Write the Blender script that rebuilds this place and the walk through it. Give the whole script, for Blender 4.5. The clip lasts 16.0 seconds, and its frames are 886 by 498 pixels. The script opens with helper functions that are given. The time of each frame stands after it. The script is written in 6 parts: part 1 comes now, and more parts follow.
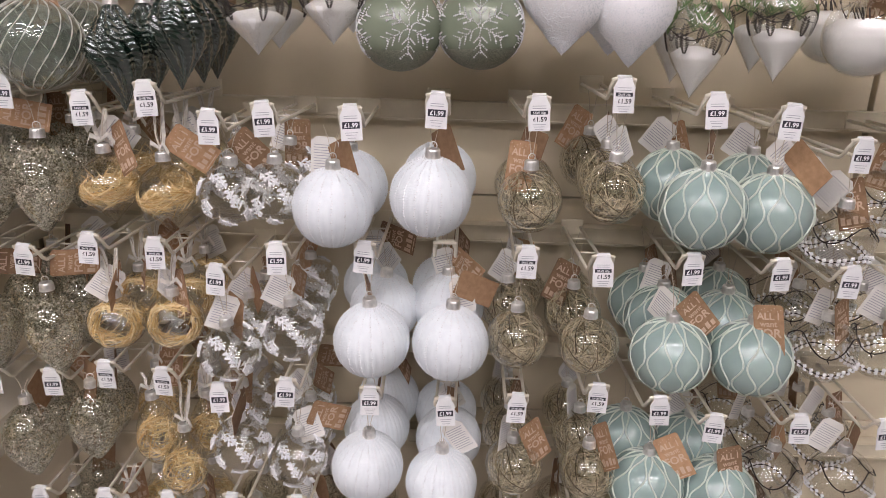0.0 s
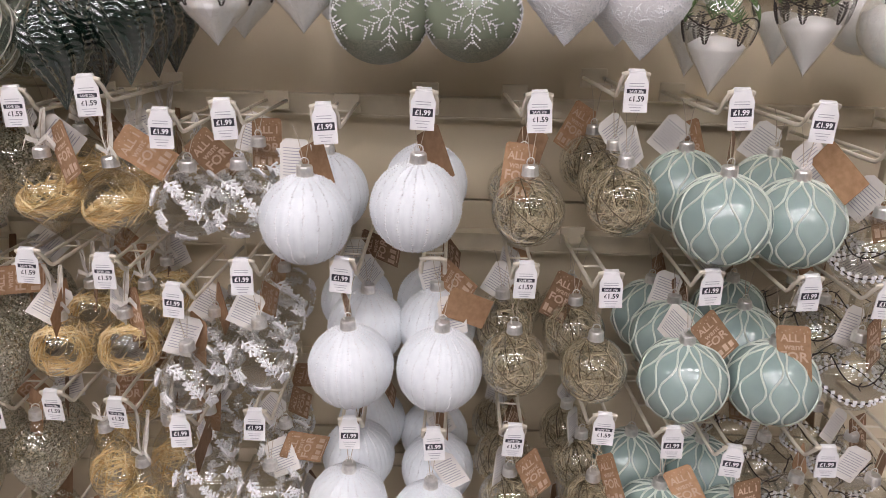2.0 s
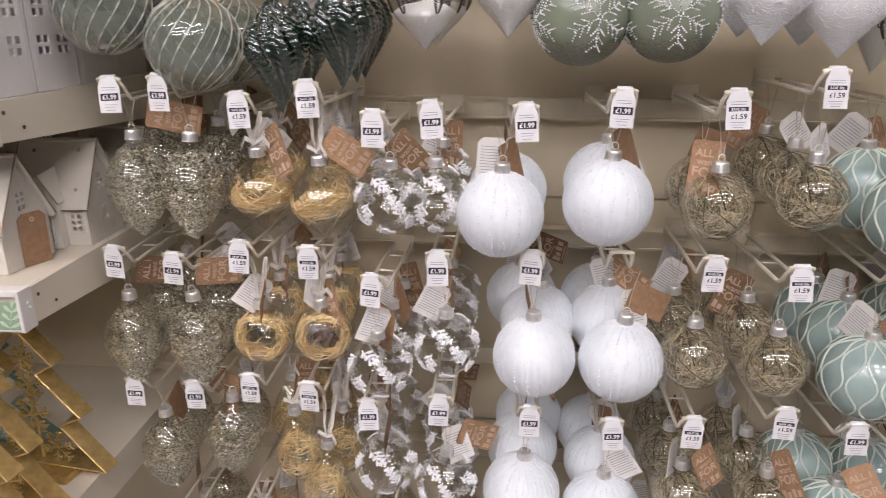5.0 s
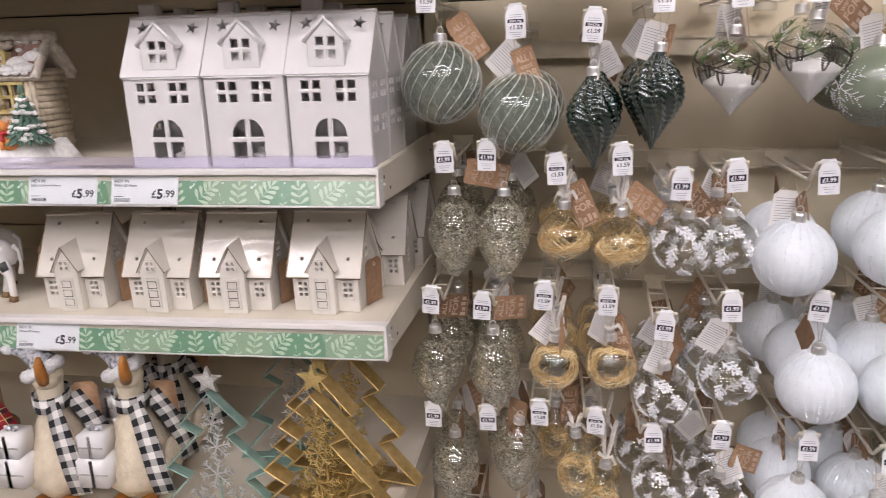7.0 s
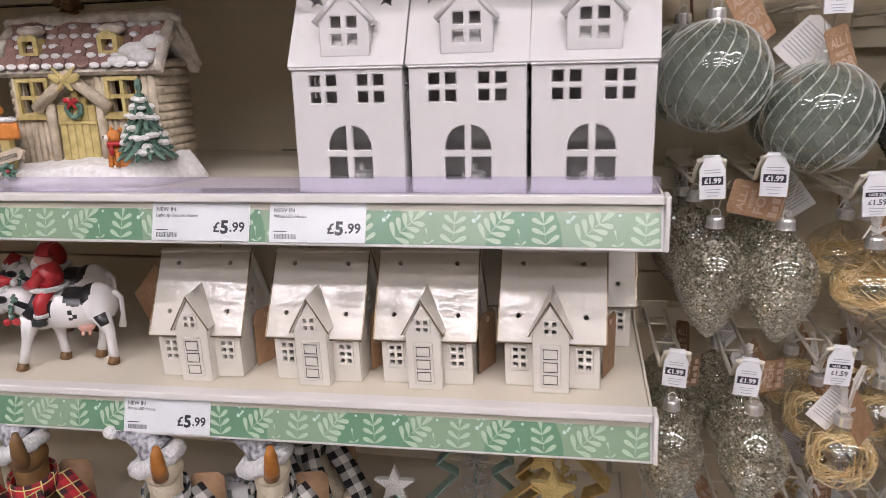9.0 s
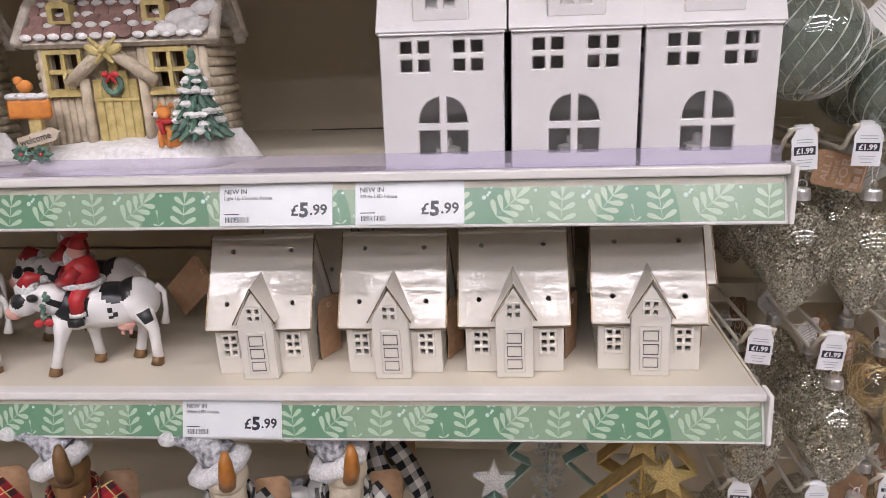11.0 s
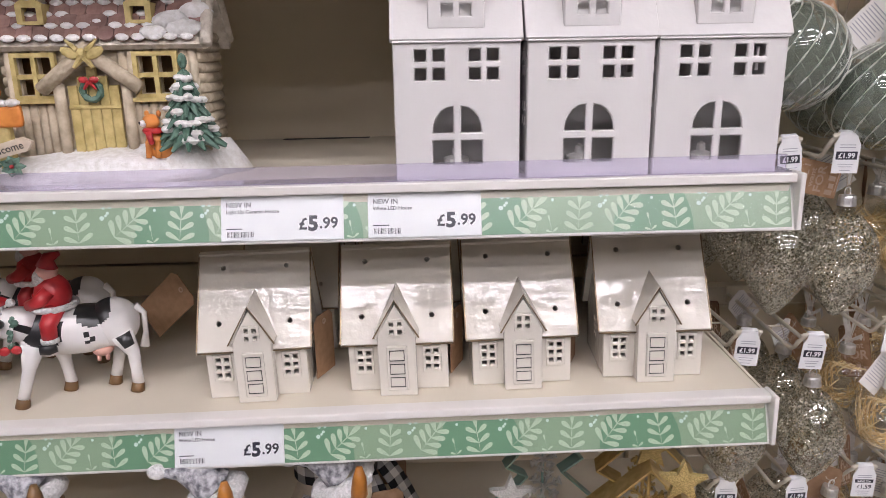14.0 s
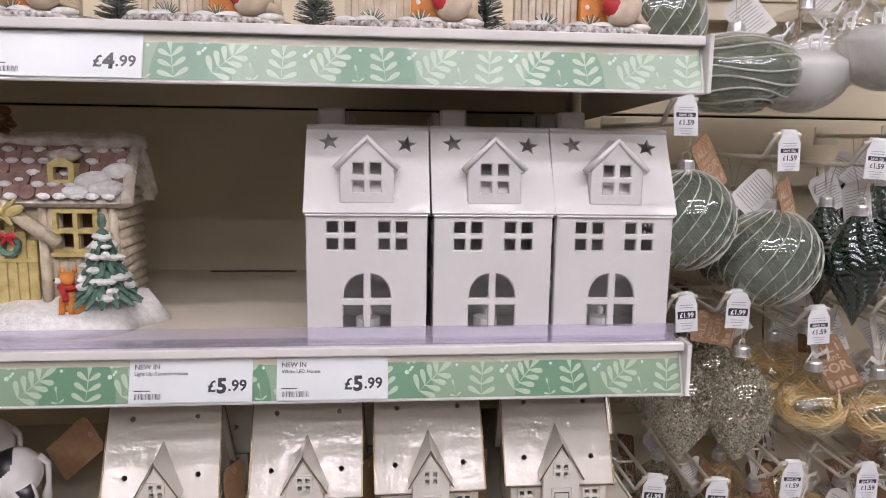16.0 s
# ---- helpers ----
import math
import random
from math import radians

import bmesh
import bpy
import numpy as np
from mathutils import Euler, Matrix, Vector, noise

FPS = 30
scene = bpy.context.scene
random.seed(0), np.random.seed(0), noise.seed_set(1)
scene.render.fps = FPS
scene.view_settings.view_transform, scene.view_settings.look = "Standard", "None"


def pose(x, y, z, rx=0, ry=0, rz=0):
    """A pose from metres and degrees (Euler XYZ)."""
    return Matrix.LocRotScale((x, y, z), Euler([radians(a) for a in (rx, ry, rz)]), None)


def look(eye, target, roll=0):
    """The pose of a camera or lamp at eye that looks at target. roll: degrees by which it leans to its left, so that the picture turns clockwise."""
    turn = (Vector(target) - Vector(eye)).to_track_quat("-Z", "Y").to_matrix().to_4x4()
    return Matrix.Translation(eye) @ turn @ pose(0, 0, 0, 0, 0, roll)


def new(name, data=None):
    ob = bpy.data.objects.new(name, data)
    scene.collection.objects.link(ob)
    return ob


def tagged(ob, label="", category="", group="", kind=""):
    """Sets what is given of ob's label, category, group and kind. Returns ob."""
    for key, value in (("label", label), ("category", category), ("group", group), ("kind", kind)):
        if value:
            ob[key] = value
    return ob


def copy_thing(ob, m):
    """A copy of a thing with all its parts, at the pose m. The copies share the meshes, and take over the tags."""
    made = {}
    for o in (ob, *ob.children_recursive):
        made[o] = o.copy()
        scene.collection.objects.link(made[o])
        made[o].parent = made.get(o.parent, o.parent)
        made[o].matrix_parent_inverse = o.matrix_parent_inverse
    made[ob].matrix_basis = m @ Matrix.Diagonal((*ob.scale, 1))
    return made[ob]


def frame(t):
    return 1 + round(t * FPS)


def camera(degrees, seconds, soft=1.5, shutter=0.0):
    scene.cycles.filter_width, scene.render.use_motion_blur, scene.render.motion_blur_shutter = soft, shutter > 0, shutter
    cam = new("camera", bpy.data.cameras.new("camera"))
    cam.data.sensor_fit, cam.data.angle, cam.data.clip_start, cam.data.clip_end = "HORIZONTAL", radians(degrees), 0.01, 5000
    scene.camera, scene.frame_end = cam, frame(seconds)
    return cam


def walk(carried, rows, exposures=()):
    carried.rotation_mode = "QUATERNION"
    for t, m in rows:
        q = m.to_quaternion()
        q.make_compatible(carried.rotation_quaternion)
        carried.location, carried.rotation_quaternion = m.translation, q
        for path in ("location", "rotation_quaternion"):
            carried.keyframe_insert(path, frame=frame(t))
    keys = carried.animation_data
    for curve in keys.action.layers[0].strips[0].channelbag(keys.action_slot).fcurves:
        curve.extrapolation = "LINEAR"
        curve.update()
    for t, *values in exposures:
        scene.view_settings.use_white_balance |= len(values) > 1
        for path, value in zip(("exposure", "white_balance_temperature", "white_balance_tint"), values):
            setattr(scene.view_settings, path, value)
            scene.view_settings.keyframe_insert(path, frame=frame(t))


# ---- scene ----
cam = camera(64.1, 16.0, 0.85, 0.3)
PATH = [
    (0, (0.01, 0.058, 1.458), (-0.023, 1.955, 0.824), 1.4),
    (0.5, (0.005, 0.093, 1.457), (-0.01, 1.987, 0.815), 1.4),
    (1, (0.009, 0.125, 1.456), (-0.001, 2.017, 0.808), 1.4),
    (1.5, (0.005, 0.147, 1.451), (0.014, 2.041, 0.808), 1.4),
    (2, (0.008, 0.16, 1.454), (0.01, 2.048, 0.794), 1.5),
    (2.5, (0.005, 0.167, 1.448), (0.003, 2.056, 0.79), 1.6),
    (3, (0.001, 0.172, 1.444), (-0.03, 2.058, 0.779), 1.6),
    (3.2, (0.0, 0.166, 1.44), (-0.056, 2.055, 0.785), 1.5),
    (5.3, (-0.175, 0.089, 1.448), (-0.36, 1.981, 0.827), -0.1),
    (5.5, (-0.207, 0.069, 1.451), (-0.4, 1.965, 0.843), -0.3),
    (6, (-0.286, 0.025, 1.465), (-0.515, 1.92, 0.869), -0.8),
    (6.5, (-0.361, -0.014, 1.48), (-0.63, 1.883, 0.908), -1.2),
    (7, (-0.418, -0.031, 1.496), (-0.762, 1.862, 0.949), -1.5),
    (7.5, (-0.481, -0.011, 1.497), (-0.863, 1.879, 0.967), -1.5),
    (8, (-0.558, 0.04, 1.494), (-0.969, 1.927, 0.975), -1.5),
    (8.5, (-0.64, 0.107, 1.48), (-1.045, 1.998, 0.969), -1.5),
    (9, (-0.705, 0.171, 1.472), (-1.081, 2.067, 0.961), -1.5),
    (9.5, (-0.746, 0.201, 1.465), (-1.09, 2.099, 0.937), -1.4),
    (9.7, (-0.765, 0.205, 1.461), (-1.08, 2.106, 0.924), -1.4),
    (11.8, (-0.88, 0.184, 1.459), (-1.035, 2.1, 0.905), -2.0),
    (12, (-0.89, 0.184, 1.461), (-1.021, 2.101, 0.906), -2.0),
    (12.5, (-0.908, 0.185, 1.462), (-0.998, 2.104, 0.905), -2.1),
    (13, (-0.92, 0.189, 1.463), (-0.969, 2.11, 0.907), -2.0),
    (13.5, (-0.925, 0.196, 1.461), (-0.938, 2.119, 0.912), -1.6),
    (14, (-0.928, 0.201, 1.46), (-0.904, 2.128, 0.927), -1.0),
    (14.5, (-0.922, 0.2, 1.466), (-0.86, 2.135, 0.965), -0.4),
    (15, (-0.909, 0.189, 1.496), (-0.802, 2.142, 1.077), 0.3),
    (15.5, (-0.898, 0.19, 1.525), (-0.764, 2.152, 1.161), 0.7),
    (16, (-0.892, 0.19, 1.534), (-0.73, 2.159, 1.22), 0.9),
]
walk(cam, [(t, look(eye, target, roll)) for t, eye, target, roll in PATH],
     [(0.0, 0.0, 6500, 10), (3.0, 0.0, 6500, 10), (5.5, 0.15, 6450, 10), (8.0, -0.03, 6350, 10), (12.0, -0.08, 6250, 10), (14.5, -0.06, 6250, 10), (16.0, -0.22, 6250, 10)])

# ---- light ----
world = bpy.data.worlds.new("world")
scene.world = world
world.use_nodes = True
world.node_tree.nodes["Background"].inputs[0].default_value = (1.0, 0.96, 1.02, 1)
world.node_tree.nodes["Background"].inputs[1].default_value = 0.2
LAMP = 35.0


# ---- materials ----
def mat(name, base, second=None, scale=40.0, rough=0.5, metal=0.0, bump=0.0, bump_scale=300.0, coat=0.0, vary=0.0, sss=0.0, ior=1.5):
    m = bpy.data.materials.new(name)
    m.use_nodes = True
    nt = m.node_tree
    p = nt.nodes["Principled BSDF"]
    p.inputs["Roughness"].default_value = rough
    p.inputs["Metallic"].default_value = metal
    p.inputs["IOR"].default_value = ior
    p.inputs["Coat Weight"].default_value = coat
    p.inputs["Coat Roughness"].default_value = 0.05
    if sss:
        p.inputs["Subsurface Weight"].default_value = sss
        p.inputs["Subsurface Radius"].default_value = (0.01, 0.008, 0.006)
        p.inputs["Subsurface Scale"].default_value = 0.4
    second = second or tuple(c * 0.9 for c in base)
    co = nt.nodes.new("ShaderNodeTexCoord")
    n = nt.nodes.new("ShaderNodeTexNoise")
    n.inputs["Scale"].default_value = scale
    n.inputs["Detail"].default_value = 5
    nt.links.new(co.outputs["Object"], n.inputs["Vector"])
    ramp = nt.nodes.new("ShaderNodeValToRGB")
    ramp.color_ramp.elements[0].position, ramp.color_ramp.elements[1].position = 0.35, 0.65
    ramp.color_ramp.elements[0].color, ramp.color_ramp.elements[1].color = (*second, 1), (*base, 1)
    nt.links.new(n.outputs["Fac"], ramp.inputs[0])
    out = ramp.outputs[0]
    if vary:
        info = nt.nodes.new("ShaderNodeObjectInfo")
        mp = nt.nodes.new("ShaderNodeMapRange")
        mp.inputs["To Min"].default_value, mp.inputs["To Max"].default_value = 1 - vary, 1 + vary
        nt.links.new(info.outputs["Random"], mp.inputs["Value"])
        hsv = nt.nodes.new("ShaderNodeHueSaturation")
        nt.links.new(mp.outputs[0], hsv.inputs["Value"])
        nt.links.new(out, hsv.inputs["Color"])
        out = hsv.outputs[0]
    nt.links.new(out, p.inputs["Base Color"])
    if bump:
        n2 = nt.nodes.new("ShaderNodeTexNoise")
        n2.inputs["Scale"].default_value = bump_scale
        n2.inputs["Detail"].default_value = 4
        nt.links.new(co.outputs["Object"], n2.inputs["Vector"])
        b = nt.nodes.new("ShaderNodeBump")
        b.inputs["Strength"].default_value = bump
        b.inputs["Distance"].default_value = 0.002
        nt.links.new(n2.outputs["Fac"], b.inputs["Height"])
        nt.links.new(b.outputs[0], p.inputs["Normal"])
    return m


def glass(name, tint, gloss=(1, 1, 1), ior=1.5, rough=0.02, body=None, amount=0.0, rim=0.85):
    """Thin blown glass: see-through, with a Fresnel gloss and, where given, a share of coloured body."""
    m = bpy.data.materials.new(name)
    m.use_nodes = True
    nt = m.node_tree
    nt.nodes.remove(nt.nodes["Principled BSDF"])
    tr = nt.nodes.new("ShaderNodeBsdfTransparent")
    tr.inputs[0].default_value = (*tint, 1)
    gl = nt.nodes.new("ShaderNodeBsdfGlossy")
    gl.inputs["Color"].default_value = (*gloss, 1)
    gl.inputs["Roughness"].default_value = rough
    lw = nt.nodes.new("ShaderNodeLayerWeight")
    lw.inputs[0].default_value = 0.5
    pw = nt.nodes.new("ShaderNodeMath")
    pw.operation, pw.inputs[1].default_value = "POWER", 2.3
    nt.links.new(lw.outputs["Facing"], pw.inputs[0])
    fr = nt.nodes.new("ShaderNodeMath")
    fr.operation, fr.inputs[1].default_value, fr.inputs[2].default_value = "MULTIPLY_ADD", rim, ((ior - 1) / (ior + 1)) ** 2 * 2.0
    nt.links.new(pw.outputs[0], fr.inputs[0])
    mix = nt.nodes.new("ShaderNodeMixShader")
    first = tr.outputs[0]
    if body:
        d = nt.nodes.new("ShaderNodeBsdfDiffuse")
        d.inputs[0].default_value = (*body, 1)
        mx = nt.nodes.new("ShaderNodeMixShader")
        mx.inputs[0].default_value = amount
        nt.links.new(tr.outputs[0], mx.inputs[1])
        nt.links.new(d.outputs[0], mx.inputs[2])
        first = mx.outputs[0]
    nt.links.new(fr.outputs[0], mix.inputs[0])
    nt.links.new(first, mix.inputs[1])
    nt.links.new(gl.outputs[0], mix.inputs[2])
    nt.links.new(mix.outputs[0], nt.nodes["Material Output"].inputs[0])
    return m


def pieces(name, dark, light, rough, metal=0.0):
    """Loose small pieces, each of its own shade between two colours."""
    m = bpy.data.materials.new(name)
    m.use_nodes = True
    nt = m.node_tree
    p = nt.nodes["Principled BSDF"]
    p.inputs["Roughness"].default_value, p.inputs["Metallic"].default_value = rough, metal
    geo = nt.nodes.new("ShaderNodeNewGeometry")
    ramp = nt.nodes.new("ShaderNodeValToRGB")
    ramp.color_ramp.elements[0].color, ramp.color_ramp.elements[1].color = (*dark, 1), (*light, 1)
    nt.links.new(geo.outputs["Random Per Island"], ramp.inputs[0])
    nt.links.new(ramp.outputs[0], p.inputs["Base Color"])
    return m


def checked(name, dark, light, scale, rough=0.9, extra=None):
    """Woven check: two crossing sets of stripes, so that crossings are darkest; extra adds a thin coloured line."""
    m = bpy.data.materials.new(name)
    m.use_nodes = True
    nt = m.node_tree
    p = nt.nodes["Principled BSDF"]
    p.inputs["Roughness"].default_value = rough
    uv = nt.nodes.new("ShaderNodeUVMap")
    sep = nt.nodes.new("ShaderNodeSeparateXYZ")
    nt.links.new(uv.outputs[0], sep.inputs[0])

    def op(kind, a, b):
        n = nt.nodes.new("ShaderNodeMath")
        n.operation = kind
        for i, v in enumerate((a, b)):
            if isinstance(v, (int, float)):
                n.inputs[i].default_value = v
            else:
                nt.links.new(v, n.inputs[i])
        return n.outputs[0]

    def stripe(axis, width):
        s = op("MULTIPLY", sep.outputs[axis], scale)
        return op("LESS_THAN", op("FRACT", s, 0), width)
    half = op("MULTIPLY", op("ADD", stripe(0, 0.5), stripe(1, 0.5)), 0.5)
    mixc = nt.nodes.new("ShaderNodeMix")
    mixc.data_type = "RGBA"
    mixc.inputs[6].default_value, mixc.inputs[7].default_value = (*light, 1), (*dark, 1)
    nt.links.new(half, mixc.inputs[0])
    out = mixc.outputs[2]
    if extra:
        m2 = nt.nodes.new("ShaderNodeMix")
        m2.data_type = "RGBA"
        m2.inputs[7].default_value = (*extra, 1)
        nt.links.new(op("MAXIMUM", stripe(0, 0.08), stripe(1, 0.08)), m2.inputs[0])
        nt.links.new(out, m2.inputs[6])
        out = m2.outputs[2]
    nt.links.new(out, p.inputs["Base Color"])
    return m


PANEL = mat("cream_panel", (0.68, 0.60, 0.44), (0.61, 0.53, 0.39), 6, 0.45, bump=0.08, bump_scale=500, vary=0.03)
SHELF = mat("cream_shelf_paint", (0.72, 0.66, 0.54), (0.67, 0.61, 0.50), 9, 0.4, bump=0.05)
WIRE = mat("white_coated_wire", (0.74, 0.69, 0.58), (0.68, 0.62, 0.51), 60, 0.35, bump=0.05)
RAIL = mat("cream_plastic_rail", (0.70, 0.63, 0.48), (0.63, 0.56, 0.43), 30, 0.4)
CARD = mat("white_card", (0.80, 0.80, 0.80), (0.76, 0.76, 0.77), 80, 0.35)
PRINT = mat("dark_print", (0.02, 0.02, 0.035), (0.03, 0.03, 0.04), 50, 0.4)
GREYPRINT = mat("grey_print", (0.40, 0.40, 0.44), None, 50, 0.5)
KRAFT = mat("kraft_card", (0.36, 0.22, 0.125), (0.29, 0.17, 0.09), 120, 0.8, bump=0.1, vary=0.35)
KRAFTPALE = mat("pale_kraft_print", (0.58, 0.43, 0.32), (0.50, 0.36, 0.26), 90, 0.8)
PAPER = mat("white_paper", (0.78, 0.76, 0.72), (0.73, 0.71, 0.67), 60, 0.7, vary=0.05)
SHEER = mat("white_sheer_ribbon", (0.72, 0.69, 0.63), (0.58, 0.55, 0.50), 150, 0.5)
STRING = mat("cream_string", (0.55, 0.48, 0.38), None, 300, 0.8)
SILVER = mat("silver_cap_metal", (0.86, 0.85, 0.82), (0.72, 0.71, 0.69), 200, 0.36, metal=0.85)
CLEAR = glass("clear_blown_glass", (0.93, 0.925, 0.905), ior=1.5, rim=0.55)
WHITE_RIB = mat("white_sugared_glass", (0.79, 0.835, 0.865), (0.74, 0.785, 0.82), 90, 0.45, bump=0.25, bump_scale=900, coat=0.1)
PEARL = mat("pearl_bead", (0.88, 0.90, 0.92), (0.8, 0.82, 0.85), 500, 0.2, coat=0.5)
TEAL = mat("teal_enamel_glass", (0.335, 0.43, 0.40), (0.27, 0.365, 0.345), 18, 0.12, coat=0.6)
MINT = mat("mint_glitter_line", (0.68, 0.74, 0.66), (0.56, 0.64, 0.56), 900, 0.35, bump=0.4, bump_scale=2500)
SAGE = glass("sage_green_glass", (0.56, 0.60, 0.54), ior=1.55, rough=0.03, body=(0.24, 0.275, 0.22), amount=0.5)
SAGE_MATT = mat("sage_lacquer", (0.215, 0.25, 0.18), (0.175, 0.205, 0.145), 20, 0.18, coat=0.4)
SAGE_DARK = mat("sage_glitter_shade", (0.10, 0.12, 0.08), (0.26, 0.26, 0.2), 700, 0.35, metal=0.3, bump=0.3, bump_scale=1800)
GLITTER = mat("silver_glitter_line", (0.85, 0.84, 0.78), (0.50, 0.50, 0.44), 1500, 0.3, metal=0.4, bump=0.6, bump_scale=2500)
DEEP = glass("deep_green_glass", (0.10, 0.20, 0.15), ior=1.6, rough=0.05, body=(0.010, 0.026, 0.018), amount=0.6)
SUGAR = mat("white_sugar_grain", (0.86, 0.86, 0.87), (0.78, 0.78, 0.80), 900, 0.6, bump=0.25, bump_scale=1400)
SNOWFILL = mat("artificial_snow", (0.90, 0.90, 0.89), (0.84, 0.84, 0.84), 300, 0.8, bump=0.2, bump_scale=700)
STRAW = pieces("yellow_straw", (0.72, 0.48, 0.18), (1.0, 0.86, 0.54), 0.5)
WHEAT = pieces("dried_grass", (0.10, 0.07, 0.03), (0.82, 0.72, 0.50), 0.4)
FLAKE = pieces("champagne_glitter_flake", (0.19, 0.17, 0.11), (0.88, 0.84, 0.70), 0.25, 0.3)
STEM = mat("black_brown_stem", (0.03, 0.022, 0.018), None, 200, 0.6)
NEEDLE = mat("pine_needle_paint", (0.13, 0.21, 0.075), (0.07, 0.125, 0.04), 200, 0.5)
CREAMGLAZE = mat("cream_gloss_ceramic", (0.68, 0.645, 0.575), (0.64, 0.605, 0.535), 12, 0.05, bump=0.7, bump_scale=34, ior=1.5)
WHITEGLAZE = mat("white_gloss_ceramic", (0.70, 0.68, 0.665), (0.67, 0.65, 0.635), 12, 0.08, coat=0.1, bump=0.35, bump_scale=45, ior=1.45)
BISQUE = mat("unglazed_inner_ceramic", (0.45, 0.40, 0.33), None, 30, 0.8)
GOLDLINE = mat("gilt_line", (0.30, 0.22, 0.12), (0.16, 0.12, 0.08), 200, 0.3, metal=0.6)
DARK = mat("black_line_paint", (0.02, 0.02, 0.02), None, 50, 0.5)
GREEN_A = mat("leaf_print_green", (0.27, 0.375, 0.25), (0.255, 0.36, 0.235), 30, 0.3)
GREEN_B = mat("leaf_print_deep_green", (0.15, 0.29, 0.175), (0.14, 0.275, 0.165), 30, 0.3)
LEAFPALE = mat("leaf_print_pale", (0.50, 0.61, 0.45), (0.46, 0.57, 0.42), 40, 0.3)
DOTPALE = mat("berry_print_pale", (0.62, 0.76, 0.68), None, 40, 0.3)
STRIPFILM = glass("clear_strip_film", (0.97, 0.98, 0.98), ior=1.2, rough=0.22, rim=0.25)
RISER = glass("lavender_clear_plastic", (0.90, 0.88, 0.95), ior=1.3, rough=0.1, body=(0.60, 0.58, 0.64), amount=0.14)
EDGE = mat("white_plastic_edge", (0.78, 0.75, 0.72), (0.74, 0.71, 0.67), 20, 0.3)
FLOOR = mat("grey_vinyl_floor", (0.27, 0.25, 0.23), (0.22, 0.205, 0.19), 4, 0.35)
CEIL = mat("grey_ceiling_tile", (0.26, 0.25, 0.24), (0.21, 0.205, 0.20), 30, 0.9)
WALLP = mat("dull_shop_wall", (0.22, 0.20, 0.175), (0.17, 0.155, 0.14), 3, 0.8)
LOG = mat("painted_log_beige", (0.60, 0.52, 0.39), (0.40, 0.33, 0.23), 90, 0.6, bump=0.5, bump_scale=250)
YELLOWWOOD = mat("yellow_painted_wood", (0.58, 0.47, 0.20), (0.42, 0.33, 0.12), 120, 0.55, bump=0.4, bump_scale=200)
TILEMAT = mat("purple_brown_tile", (0.22, 0.12, 0.10), (0.30, 0.18, 0.15), 120, 0.6, bump=0.4, vary=0.25)
SNOW = mat("glittered_snow_paint", (0.82, 0.81, 0.80), (0.68, 0.66, 0.63), 180, 0.5, bump=0.6, bump_scale=450)
SNOWBROWN = mat("weathered_snow", (0.68, 0.62, 0.54), (0.48, 0.42, 0.34), 120, 0.6, bump=0.6, bump_scale=350)
RED = mat("red_paint", (0.50, 0.03, 0.035), (0.38, 0.02, 0.025), 100, 0.4)
ORANGE = mat("orange_paint", (0.72, 0.28, 0.06), (0.58, 0.20, 0.04), 100, 0.5)
FIR = mat("fir_green_paint", (0.13, 0.22, 0.17), (0.06, 0.13, 0.09), 150, 0.6, bump=0.4)
WHITEPAINT = mat("white_satin_resin", (0.80, 0.78, 0.76), (0.74, 0.72, 0.70), 40, 0.35, bump=0.1, bump_scale=90)
BLACKPAINT = mat("black_satin_resin", (0.015, 0.015, 0.017), (0.025, 0.025, 0.025), 40, 0.3)
PINK = mat("pink_paint", (0.66, 0.36, 0.30), None, 60, 0.4)
BROWNPAINT = mat("brown_paint", (0.20, 0.11, 0.04), (0.15, 0.08, 0.03), 60, 0.45)
FUR = mat("white_fleece", (0.80, 0.79, 0.78), (0.60, 0.59, 0.58), 350, 0.95, bump=1.0, bump_scale=500)
KNIT = mat("grey_knit", (0.62, 0.62, 0.64), (0.14, 0.14, 0.16), 170, 0.95, bump=0.9, bump_scale=350)
PLUSH = mat("cream_textured_resin", (0.66, 0.58, 0.44), (0.57, 0.49, 0.36), 70, 0.8, bump=0.8, bump_scale=220)
BEAK = mat("amber_beak_paint", (0.42, 0.17, 0.03), (0.30, 0.11, 0.02), 60, 0.3)
GINGHAM = checked("black_white_gingham", (0.012, 0.012, 0.014), (0.72, 0.70, 0.66), 50)
TARTAN = checked("red_tartan", (0.05, 0.015, 0.02), (0.48, 0.02, 0.03), 60, extra=(0.6, 0.5, 0.2))
TEALMETAL = mat("teal_painted_metal", (0.27, 0.40, 0.34), (0.20, 0.32, 0.27), 60, 0.3, metal=0.3, bump=0.1)
GOLDMETAL = mat("brushed_gold_metal", (0.70, 0.52, 0.22), (0.54, 0.38, 0.14), 90, 0.32, metal=0.75, bump=0.2)
GOLDGLIT = mat("gold_glitter", (0.80, 0.62, 0.27), (0.45, 0.32, 0.11), 900, 0.3, metal=0.8, bump=0.8, bump_scale=1500)
SILVGLIT = mat("silver_glitter", (0.78, 0.76, 0.72), (0.42, 0.41, 0.38), 900, 0.3, metal=0.7, bump=0.8, bump_scale=1500)
BARK = mat("whitewashed_bark", (0.72, 0.68, 0.64), (0.10, 0.08, 0.07), 220, 0.8, bump=0.8, bump_scale=300)
WASHWOOD = mat("whitewashed_wood", (0.66, 0.57, 0.46), (0.50, 0.40, 0.28), 60, 0.7, bump=0.3)
BRUSH = mat("dark_brush_bristle", (0.025, 0.05, 0.04), (0.25, 0.28, 0.27), 500, 0.9)


